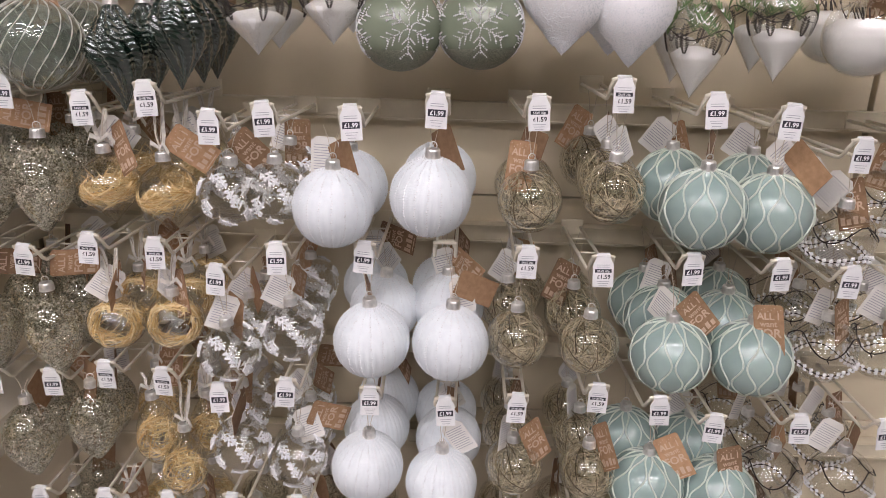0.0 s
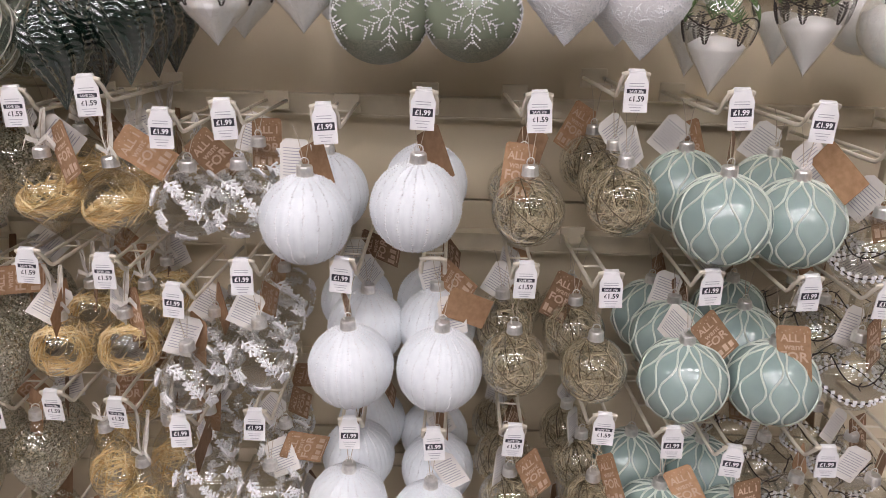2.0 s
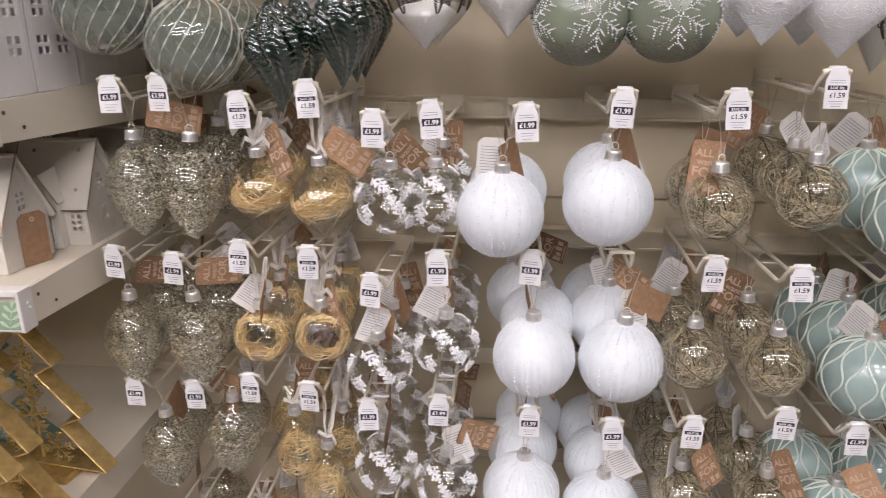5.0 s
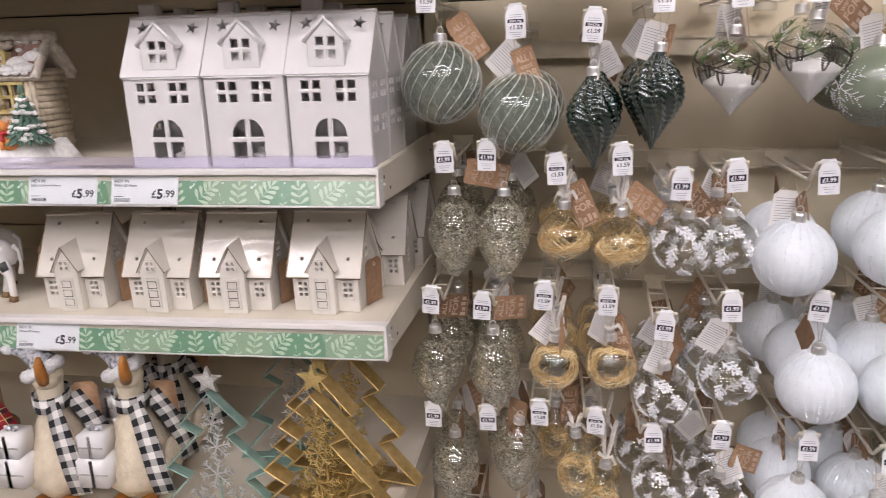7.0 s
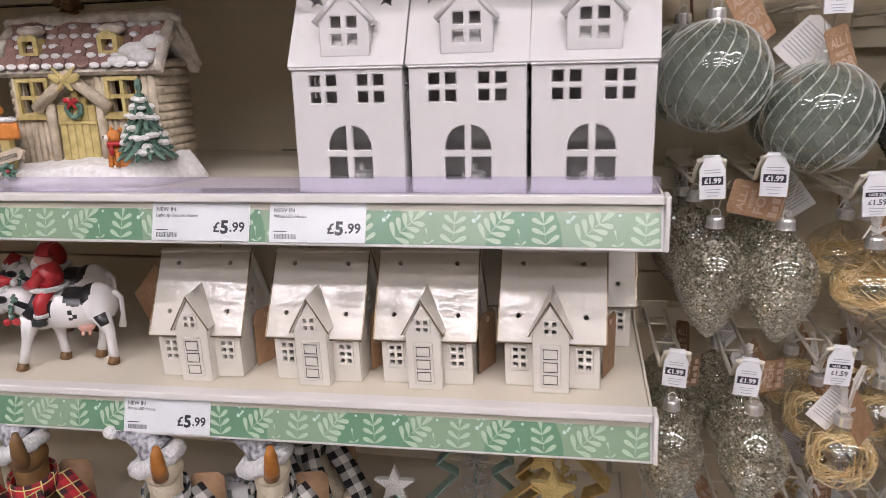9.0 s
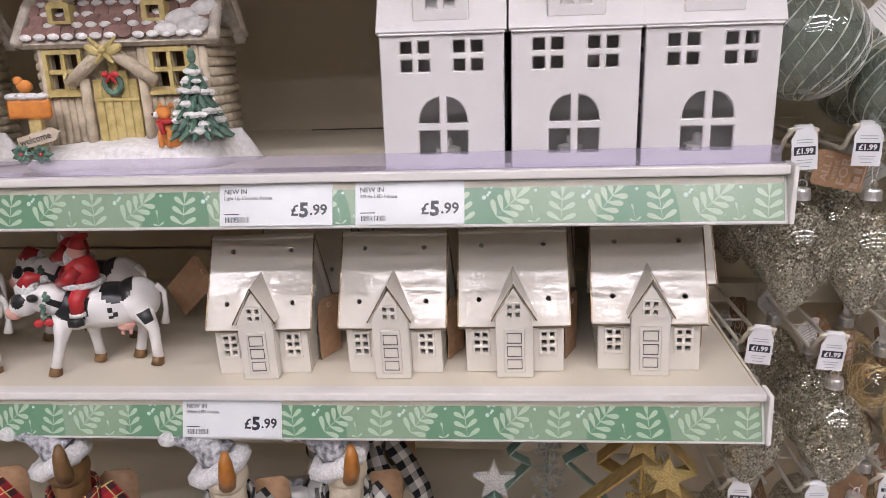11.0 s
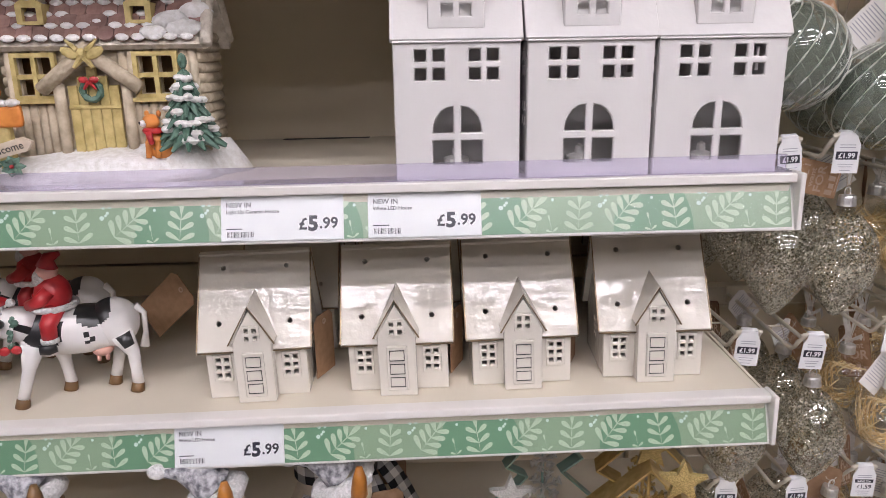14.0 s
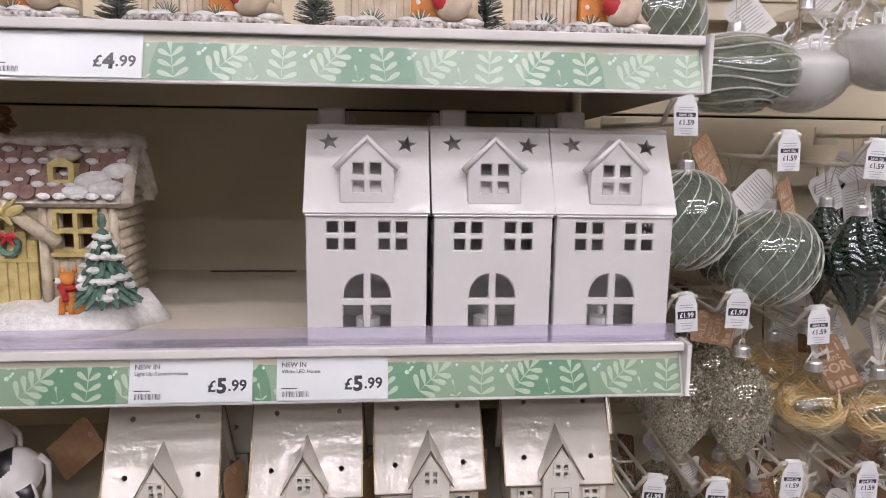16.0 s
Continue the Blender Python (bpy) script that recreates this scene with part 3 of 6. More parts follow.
def sprig_ball():
    r = 0.038
    b = bauble("clear round glass bauble with raised white frosted sprigs")
    bm = bmesh.new()
    lathe(bm, ball(r), 30)
    part("glass_body", bm, CLEAR, b, smooth=True)
    rnd = random.Random(9)
    for i in range(15):
        bm = bmesh.new()
        lat, lon = math.degrees(math.asin(-0.88 + 1.66 * (i + 0.5) / 15)), i * 137.5 % 360
        c = on_ball(r, lat, lon)
        n = c.normalized()
        u = Matrix.Rotation(rnd.random() * 6.28, 3, n) @ n.orthogonal().normalized()
        v = n.cross(u)

        def lay(a, w, lift=0.0012):
            return (c + u * a + v * w).normalized() * (r + lift)
        tube(bm, [lay(-0.016, 0.001), lay(-0.006, -0.001), lay(0.004, 0.001), lay(0.015, 0.0)], [0.0007, 0.0011, 0.0013, 0.0011], 6)
        for s in range(4):
            for side in (-1, 1):
                a0 = -0.011 + s * 0.0062 + 0.0015 * side
                ln = rnd.uniform(0.0065, 0.0105) * (1.0 - 0.1 * s)
                tip = lay(a0 + ln * 0.75, side * ln * 0.8, 0.002)
                tube(bm, [lay(a0, 0), lay(a0 + ln * 0.35, side * ln * 0.42, 0.0018), tip], [0.0009, 0.0014, 0.0017], 6)
                fork = a0 + ln * 0.35
                tube(bm, [lay(fork, side * ln * 0.4), lay(fork + ln * 0.5, side * ln * 0.32, 0.002)], [0.0010, 0.0014], 6)
        part("sprig", bm, SUGAR, b, "white frosted sprig")
    cap(b, r - 0.0015)
    return b, r - 0.0015


def white_ball():
    r = 0.0485
    b = bauble("large round white sugared bauble with fine ribs and beaded lines")
    bm = bmesh.new()
    lathe(bm, ball(r, 26), 120, warp=lambda t, z, q: q * (0.975 + 0.034 * abs(math.cos(20 * t)) ** 0.7))
    part("ribbed_body", bm, WHITE_RIB, b, smooth=True)
    bm = bmesh.new()
    rnd = random.Random(2)
    for j in range(20):
        t = (j + 0.5) / 20 * 360 + 9
        for i in range(44):
            lat = -84 + 168 * i / 43
            beads(bm, [on_ball(r * 1.000, lat + rnd.uniform(-1, 1), t + rnd.uniform(-0.9, 0.9) / max(0.2, math.cos(radians(lat))))], rnd.uniform(0.0009, 0.0017))
    tagged(part("bead_coat", bm, PEARL, b, "pearly bead lines"), kind="stuff")
    cap(b, r - 0.001)
    return b, r - 0.001


def wheat_ball():
    r = 0.0395
    b = bauble("clear round glass bauble stuffed with fine dried grass")
    bm = bmesh.new()
    lathe(bm, ball(r), 32)
    part("glass_body", bm, CLEAR, b, smooth=True)
    bm = bmesh.new()
    rnd = random.Random(12)
    for _ in range(230):
        p0 = Vector((rnd.gauss(0, 1), rnd.gauss(0, 1), rnd.gauss(-0.5, 0.75))).normalized()
        ax = p0.orthogonal().normalized()
        ax = Matrix.Rotation(rnd.random() * 6.28, 3, p0) @ ax
        k = r * rnd.uniform(0.70, 0.96)
        pts = [(Matrix.Rotation(a * rnd.uniform(0.7, 1.0), 3, ax) @ p0) * k * (1 + 0.05 * rnd.gauss(0, 1)) for a in (0, 0.35, 0.7, 1.05, 1.4)]
        pts = [p if p.length < r * 0.95 else p.normalized() * r * 0.95 for p in pts]
        tube(bm, pts, rnd.uniform(0.0003, 0.00075), 3)
    tagged(part("dried_grass", bm, WHEAT, b, "fine brown dried grass inside"), kind="stuff")
    bm = bmesh.new()
    pts = []
    for _ in range(260):
        p = Vector((rnd.gauss(0, 1), rnd.gauss(0, 1), rnd.gauss(-0.4, 0.8))).normalized() * r * rnd.uniform(0.75, 0.95)
        pts.append(p)
    beads(bm, pts, 0.0012)
    tagged(part("seed_husks", bm, FLAKE, b, "pale seed husks"), kind="stuff")
    cap(b, r - 0.0015)
    return b, r - 0.0015


def teal_ball():
    r = 0.0505
    b = bauble("large glossy teal bauble with raised wavy mint lines")
    bm = bmesh.new()
    lathe(bm, ball(r, 26, 0.97), 48)
    part("enamel_body", bm, TEAL, b, smooth=True)
    for j in range(18):
        bm = bmesh.new()
        pts = []
        for i in range(33):
            lat = -80 + 160 * i / 32
            lon = j * 20 + (1 if j % 2 else -1) * 7.5 * math.sin(radians(lat * 5.2 + 40))
            p = on_ball(r * 1.006, lat, lon)
            p.z *= 0.97
            pts.append(p)
        tube(bm, pts, 0.00125, 5)
        part("wavy_line", bm, MINT, b)
    cap(b, r * 0.97 - 0.001)
    return b, r * 0.97 - 0.001


def vine_ball():
    r = 0.043
    b = bauble("clear round glass bauble with a painted vine of white leaves")
    bm = bmesh.new()
    lathe(bm, ball(r), 32)
    part("glass_body", bm, CLEAR, b, smooth=True)
    for lat0, amp, lf in ((-20, 7, True), (22, 16, False)):
        bm = bmesh.new()
        tube(bm, [on_ball(r * 1.004, lat0 + amp * math.sin(radians(lon * 3)), lon) for lon in range(0, 360, 8)], 0.0008, 4, closed=True)
        part("vine", bm, STEM, b, "black painted vine")
        bm = bmesh.new()
        for lon in range(0, 360, 11):
            for side in (-1, 1):
                if not lf and lon % 55:
                    continue
                a = on_ball(r * 1.004, lat0 + amp * math.sin(radians(lon * 3)), lon)
                c = on_ball(r * 1.012, lat0 + amp * math.sin(radians(lon * 3)) + side * 7, lon + 4)
                tube(bm, [a, (a + c) / 2, c], [0.0006, 0.0028, 0.0007] if lf else [0.0004, 0.0008, 0.0004], 5, 0 if lf else 1)
        part("leaves", bm, [SUGAR, STEM], b, "white painted leaves")
    cap(b, r - 0.0015)
    return b, r - 0.0015


def cone_onion():
    b = bauble("clear onion glass bauble with snow inside and painted pine cones")
    bm = bmesh.new()
    lathe(bm, FATONION, 32, m=Matrix.Scale(0.88, 4))
    part("glass_body", bm, CLEAR, b, smooth=True)
    bm = bmesh.new()
    lathe(bm, [(r * 0.84, z * 0.87) for r, z in FATONION if z < -0.010] + [(0.022, -0.006), (0.0, -0.002)], 28, warp=lambda t, z, q: q * (1 + 0.06 * math.sin(3 * t)))
    part("snow_fill", bm, SNOWFILL, b, "white artificial snow inside", True)
    pine_paint(b, 0.88, FATONION, 21, 90, 9)
    cap(b, 0.043)
    return b, 0.043


def pine_paint(b, k, profile, seed, step=58, count=13):
    rnd = random.Random(seed)

    def at(lon, z, lift=1.006):
        r = radius_at(profile, z / k) * k * lift
        return Vector((r * math.sin(radians(lon)), -r * math.cos(radians(lon)), z))
    low, high = profile[0][1] * k, profile[-1][1] * k
    bm = bmesh.new()
    for lon in range(0, 360, step):
        lean = rnd.choice((-1, 1)) * rnd.uniform(0.7, 1.5)
        lon += rnd.uniform(-14, 14)
        za, zb = high * rnd.uniform(0.02, 0.2), high * rnd.uniform(0.55, 0.75)
        for s in range(count):
            f = s / (count - 1)
            l0, z0 = lon + lean * 26 * f, za + (zb - za) * f
            for side in (-1, 1):
                ln = 0.016 * (1 - 0.55 * f) * rnd.uniform(0.7, 1.1)
                z1 = min(high * 0.85, z0 + ln * rnd.uniform(0.35, 0.95))
                p, q = at(l0, z0), at(l0 + side * math.degrees(ln / max(0.012, radius_at(profile, z0 / k) * k)) * rnd.uniform(0.35, 0.8), z1)
                tube(bm, [p, (p + q) / 2 * 1.006, q], [0.0008, 0.0008, 0.0003], 4, 1 if s % 5 == 4 else 0)
    part("pine_needles", bm, [NEEDLE, SUGAR], b, "green painted pine needles")
    bm = bmesh.new()
    tube(bm, [at(lon, high * 0.12 + 0.006 * math.sin(radians(lon * 3))) for lon in range(0, 360, 8)], 0.0007, 4, closed=True)
    part("twig", bm, STEM, b, "dark painted twig")
    for lon in range(20, 360, 60):
        bm = bmesh.new()
        for i in range(8):
            half = (0.0028, 0.0042, 0.005, 0.0052, 0.005, 0.0044, 0.0034, 0.002)[i]
            zc = high * 0.10 - i * 0.0026
            dl = math.degrees(1 / max(0.012, radius_at(profile, zc / k) * k))
            for side in (-1, 1):
                p, q = at(lon + side * half * dl * 0.15, zc - 0.0012, 1.012), at(lon + side * half * dl, zc + 0.0012, 1.012)
                tube(bm, [p, (p + q) / 2, q], [0.0004, 0.0010, 0.0006], 5)
        part("painted_cone", bm, STEM, b, "black painted fir cone")


def pine_drop():
    b = bauble("clear glass drop bauble with snow inside and painted pine branches")
    bm = bmesh.new()
    lathe(bm, LONGDROP, 32)
    part("glass_body", bm, CLEAR, b, smooth=True)
    bm = bmesh.new()
    lathe(bm, [(r * 0.92, z * 0.97) for r, z in LONGDROP if z < -0.012] + [(0.018, -0.008), (0.0, -0.005)], 28)
    part("snow_fill", bm, SNOWFILL, b, "white artificial snow inside", True)
    pine_paint(b, 1.0, LONGDROP, 22)
    cap(b, 0.058)
    return b, 0.058


def snow_ball():
    r = 0.046
    b = bauble("clear round glass bauble holding white snow and dried flowers")
    bm = bmesh.new()
    lathe(bm, ball(r), 32)
    part("glass_body", bm, CLEAR, b, smooth=True)
    bm = bmesh.new()
    lathe(bm, [(q * 0.96, z * 0.96) for q, z in ball(r) if z < 0.012] + [(0.03, 0.017), (0, 0.019)], 28, warp=lambda t, z, q: q * (1 + 0.03 * math.sin(4 * t)) if z > 0.01 else q)
    part("snow_fill", bm, SNOWFILL, b, "white artificial snow inside", True)
    bm = bmesh.new()
    rnd = random.Random(31)
    for _ in range(26):
        p = Vector((rnd.uniform(-0.025, 0.025), rnd.uniform(-0.025, 0.025), 0.018))
        tube(bm, [p, p + Vector((rnd.gauss(0, 0.006), rnd.gauss(0, 0.006), 0.012))], 0.0008, 4, rnd.choice((0, 0, 1)))
    part("dried_flowers", bm, [STEM, WHEAT], b, "dark dried flower heads")
    cap(b, r - 0.0015)
    return b, r - 0.0015


def deer_ball():
    r = 0.055
    b = bauble("large clear glass bauble with snow inside and white deer silhouettes")
    bm = bmesh.new()
    lathe(bm, ball(r), 36)
    part("glass_body", bm, CLEAR, b, smooth=True)
    bm = bmesh.new()
    lathe(bm, [(q * 0.97, z * 0.97) for q, z in ball(r) if z < 0.006] + [(0.035, 0.010), (0, 0.012)], 32)
    part("snow_fill", bm, SNOWFILL, b, "milky white snow inside", True)
    for lon in (-30, 25, 80, 200, 290):
        bm = bmesh.new()

        def q(x, z):
            return on_ball(r * 1.006, math.degrees(math.asin(max(-1, min(1, (z + 0.006) / r)))), lon + x / r * 57)
        tube(bm, [q(-0.006, 0.014), q(0, 0.0145), q(0.006, 0.015)], [0.002, 0.003, 0.0024], 6)
        for x in (-0.006, -0.004, 0.004, 0.006):
            tube(bm, [q(x, 0.013), q(x * 1.1, 0.007), q(x * 1.05, 0.001)], 0.0008, 4)
        tube(bm, [q(0.006, 0.016), q(0.009, 0.021), q(0.012, 0.0225)], [0.0018, 0.0013, 0.001], 5)
        for dx in (-0.003, 0.003):
            tube(bm, [q(0.009, 0.0225), q(0.009 + dx, 0.027), q(0.009 + dx * 1.2, 0.031)], 0.0006, 4)
            tube(bm, [q(0.009 + dx, 0.027), q(0.009 + dx * 2, 0.029)], 0.0006, 4)
        part("deer_silhouette", bm, SUGAR, b, "flat white deer shape")
    cap(b, r - 0.0015)
    return b, r - 0.0015


def swirl_ball(flat=False):
    r = 0.052
    sq = 0.78 if flat else 1.0
    b = bauble("wide flattened sage glass bauble with wavy silver glitter lines" if flat else "round sage green glass bauble with spiralling silver glitter lines")
    bm = bmesh.new()
    k = 1.25 if flat else 1.0
    lathe(bm, [(q * k, z) for q, z in ball(r, 24, sq)], 96, warp=None if flat else (lambda t, z, q: q * (1 + 0.010 * math.cos(18 * t + z * 37))))
    part("glass_body", bm, SAGE, b, smooth=True)
    if flat:
        for j in range(9):
            bm = bmesh.new()
            tube(bm, [Vector((p.x * k, p.y * k, p.z * sq)) for p in (on_ball(r * 1.006, -64 + j * 16 + 5 * math.sin(radians(lon * 3 + j * 70)), lon) for lon in range(0, 360, 6))], 0.0011, 5, closed=True)
            part("glitter_line", bm, GLITTER, b)
    else:
        for j in range(18):
            bm = bmesh.new()
            tube(bm, [on_ball(r * 1.009, -80 + 160 * i / 28, j * 20 + 110 * i / 28) for i in range(29)], [0.0004 + 0.0006 * ((i * 7 + j) % 3) / 2 for i in range(29)], 5)
            part("glitter_line", bm, GLITTER, b)
    cap(b, r * sq - 0.001)
    return b, r * sq - 0.001


def twist_drop():
    b = bauble("dark green glass drop bauble with a twisted ridged surface")
    bm = bmesh.new()
    lathe(bm, [p for p in curve_profile([(r, z) for r, z in TWISTDROP[::3]], 90)], 130, warp=lambda t, z, q: q * (1 + 0.075 * math.cos(10 * t + z * 120) + 0.035 * math.cos(z * 900 + 5 * t + 2 * math.sin(7 * t))))
    part("glass_body", bm, DEEP, b, smooth=True)
    cap(b, 0.054, 0.008)
    return b, 0.054


def flake_ball():
    r = 0.049
    b = bauble("round sage lacquered bauble with beaded white snowflakes and glittered base")
    bm = bmesh.new()
    lathe(bm, [p for p in ball(r, 24, 0.98)], 40)
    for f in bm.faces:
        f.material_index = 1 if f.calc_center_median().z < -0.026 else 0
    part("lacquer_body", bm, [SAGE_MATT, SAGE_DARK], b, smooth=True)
    rnd = random.Random(41)
    for c in range(4):
        bm = bmesh.new()
        lon0 = c * 90 + 8
        pts = []
        for a in range(6):
            for i in range(1, 12):
                d = i * 0.0026
                pts.append((a * 60 + 30 + rnd.uniform(-2, 2), d, rnd.uniform(-0.0006, 0.0006)))
                if i in (4, 7, 10):
                    for s in (-1, 1):
                        for q in range(1, 5):
                            pts.append((a * 60 + 30, d + q * 0.0018, s * q * 0.0018))
        for a, d, s in pts:
            x = d * math.cos(radians(a)) - s * math.sin(radians(a))
            z = d * math.sin(radians(a)) + s * math.cos(radians(a))
            if abs(z) > r * 0.9:
                continue
            lat = math.degrees(math.asin(z / r))
            p = on_ball(r * 1.01, lat, lon0 + math.degrees(x / r) / math.cos(radians(lat)) * 0.95)
            p.z *= 0.98
            beads(bm, [p], rnd.uniform(0.0007, 0.0014))
        part("beaded_snowflake", bm, SUGAR, b, "white beaded snowflake")
    cap(b, r * 0.98 - 0.001)
    return b, r * 0.98 - 0.001


def white_onion():
    b = bauble("white onion-shaped bauble with sugary beads on its lower half")
    bm = bmesh.new()
    lathe(bm, FATONION, 40)
    part("lacquer_body", bm, SUGAR, b, smooth=True)
    bm = bmesh.new()
    rnd = random.Random(51)
    for _ in range(2600):
        z = -0.058 + 0.066 * rnd.random() ** 1.4
        q, t = radius_at(FATONION, z), rnd.random() * 6.283
        beads(bm, [(q * math.cos(t), q * math.sin(t), z)], rnd.uniform(0.0006, 0.0012))
    tagged(part("sugar_coat", bm, PEARL, b, "white sugar beads"), kind="stuff")
    cap(b, 0.048)
    return b, 0.048


KINDS = {"silver": silver_drop(), "onion": straw_onion(), "nest": straw_ball(), "pear": straw_pear(), "sprig": sprig_ball(), "white": white_ball(), "wheat": wheat_ball(),
         "teal": teal_ball(), "vine": vine_ball(), "cone": cone_onion(), "pine": pine_drop(), "snow": snow_ball(), "deer": deer_ball(), "swirl": swirl_ball(), "flat": swirl_ball(True),
         "twist": twist_drop(), "flake": flake_ball(), "whiteonion": white_onion()}
USED = {}


def kraft_mesh(lettered):
    bm = bmesh.new()
    w, h = 0.0175, 0.062
    plate([(-w, -h), (w, -h), (w, -0.003), (w - 0.003, 0), (-w + 0.003, 0), (-w, -0.003)], depth=0.0005, bm=bm)
    if not lettered:
        return bm
    words(bm, "ALL I", 0.012, 0, -0.018, 1, -0.0003, "CENTER", 0.0003)
    words(bm, "want", 0.010, 0, -0.027, 1, -0.0003, "CENTER", 0.0002)
    words(bm, "FOR", 0.015, 0, -0.040, 1, -0.0003, "CENTER", 0.0004)
    for i, (x, t) in enumerate(((-0.012, 0.010), (-0.005, 0.007), (0.003, 0.0095), (0.011, 0.0075))):
        box(bm, x - 0.0026, x + 0.0026, -0.0004, -0.0001, -0.056, -0.056 + t, 1)
    box(bm, -w * 0.6, w * 0.6, -0.0004, -0.0001, -0.0598, -0.0588, 1)
    for i in range(9):
        x, z = -w * 0.85 + i * w * 0.21, -0.004 - 0.002 * ((i * 5) % 3)
        box(bm, x - 0.0005, x + 0.0005, -0.0004, -0.0001, z - 0.0005, z + 0.0005, 1)
    return bm


def paper_mesh():
    bm, pr = bmesh.new(), bmesh.new()
    w, h = 0.0165, 0.048
    plate([(-w, -h), (w, -h), (w, -0.006), (w - 0.006, 0), (-w + 0.006, 0), (-w, -0.006)], depth=0.0004, bm=bm)
    for i in range(10):
        z = -0.010 - i * 0.0033
        box(pr, -w * 0.78, w * (0.78 - 0.1 * (i % 3)), -0.0004, -0.0001, z - 0.0004, z + 0.0004)
    return bm, pr


KRAFTS = []
for lettered in (True, False):
    tmp = part("swing_tag", kraft_mesh(lettered), [KRAFT, KRAFTPALE])
    KRAFTS.append(tmp.data)
    bpy.data.objects.remove(tmp)
blank, lines = paper_mesh()
tmp = part("paper_tag", blank, PAPER)
PAPERMESH = tmp.data
bpy.data.objects.remove(tmp)
tmp = part("tag_print", lines, GREYPRINT)
LINEMESH = tmp.data
bpy.data.objects.remove(tmp)
dice = random.Random(77)


def hang(kind, x, y, z, wire_z, tags="r", turn=None):
    """Hang a bauble with its body's centre at x, y, z from a wire at wire_z, with its thread and swing tags."""
    src, top = KINDS[kind]
    turn = dice.uniform(-25, 25) if turn is None else turn
    m = pose(x, y, z, dice.uniform(-3, 3), dice.uniform(-3, 3), turn)
    if kind in USED:
        ob = copy_thing(src, m)
        for c in [c for c in ob.children_recursive if c.name.split(".")[0] in ("thread", "ribbon", "swing_tag", "paper_tag", "tag_print")]:
            bpy.data.objects.remove(c)
    else:
        ob = src
        ob.matrix_basis = m
        USED[kind] = True
    zt = top + 0.017
    up = max(0.006, wire_z - z - zt)
    bm = bmesh.new()
    for s in (-1, 1):
        tube(bm, [(0.001 * s, 0, zt - 0.002), (0.005 * s, 0, zt + up * 0.6), (0.0095 * s, 0, zt + up), (0.011 * s, 0, zt + up + 0.003)], 0.0005, 4)
    part("thread", bm, STRING, ob)
    if kind in ("onion", "nest", "pear"):
        bm = bmesh.new()
        for s in (-1, 1):
            ribbon(bm, [(0.001 * s, 0.001 * s, zt - 0.004), (0.004 * s, 0.002 * s, zt + up * 0.3), (0.007 * s, 0.003, zt + up * 0.75), (0.010 * s, 0.002, zt + up + 0.004)], [(0.004, 0.002 * s, 0.001), (0.006, 0.003 * s, 0), (0.007, -0.002, 0), (0.005, 0, 0)], thick=0.0002)
            ribbon(bm, [(0.0, -0.002, zt - 0.001), (0.010 * s, -0.006, zt + 0.006), (0.016 * s, -0.004, zt - 0.006)], [(0.001, 0, 0.004), (0.001, 0, 0.006), (0.002, 0, 0.005)], thick=0.0002)
        part("ribbon", bm, SHEER, ob, "sheer white ribbon bow")
    if "k" in tags or ("r" in tags and dice.random() < 0.62):
        front = "k" in tags
        share("swing_tag", KRAFTS[0 if front or dice.random() < 0.75 else 1], ob, pose(dice.uniform(-0.002, 0.016), (-0.013 if front else 0.010) + dice.uniform(-0.002, 0.014), zt + 0.014, dice.uniform(-14, 0), dice.uniform(-50, -5) if front else dice.uniform(-80, 25), dice.uniform(-30, 30) if front else dice.choice((-1, 1)) * dice.uniform(30, 80)))
    if "p" in tags or ("r" in tags and dice.random() < 0.5):
        pt = share("paper_tag", PAPERMESH, ob, pose(dice.uniform(-0.012, 0.006), 0.008 + dice.uniform(-0.002, 0.014), zt + 0.018, dice.uniform(-12, 4), dice.uniform(-45, 45), dice.uniform(-60, 60)))
        tagged(share("tag_print", LINEMESH, pt, Matrix()), kind="stuff")
    return ob


HOOK = make_hook(0.205)
TAGS = {False: make_tag(False), True: make_tag(True)}
hook_used, tag_used = [], set()
SALE = {"onion", "nest", "pear", "wheat", "flat", "swirl", "twist"}


def station(x, y, z, kind, front, depth_list=(0.085, 0.16), sale=None, tags="r", has_tag=True):
    """A hook whose price tag is centred at x, y, z, with baubles: the front one centred at front, others behind."""
    global HOOK
    bar = z + 0.0215
    m = pose(x, y, bar, 0, 0, dice.uniform(-2, 2))
    if hook_used:
        copy_thing(HOOK, m)
    else:
        HOOK.matrix_basis = m
    hook_used.append(x)
    sale = kind in SALE if sale is None else sale
    if has_tag:
        tm = pose(x, y, bar, dice.uniform(-9, 3), dice.uniform(-4, 4), dice.uniform(-8, 8))
        if sale in tag_used:
            copy_thing(TAGS[sale], tm)
        else:
            TAGS[sale].matrix_basis = tm
            tag_used.add(sale)
    wire = bar - 0.024
    if front:
        hang(kind, *front, wire, tags)
        for i, d in enumerate(depth_list):
            hang(kind, x + (front[0] - x) * 0.5 + dice.uniform(-0.012, 0.012), front[1] + d, min(front[2] + dice.uniform(0.0, 0.012), wire - 0.02 - KINDS[kind][1]), wire, "r")


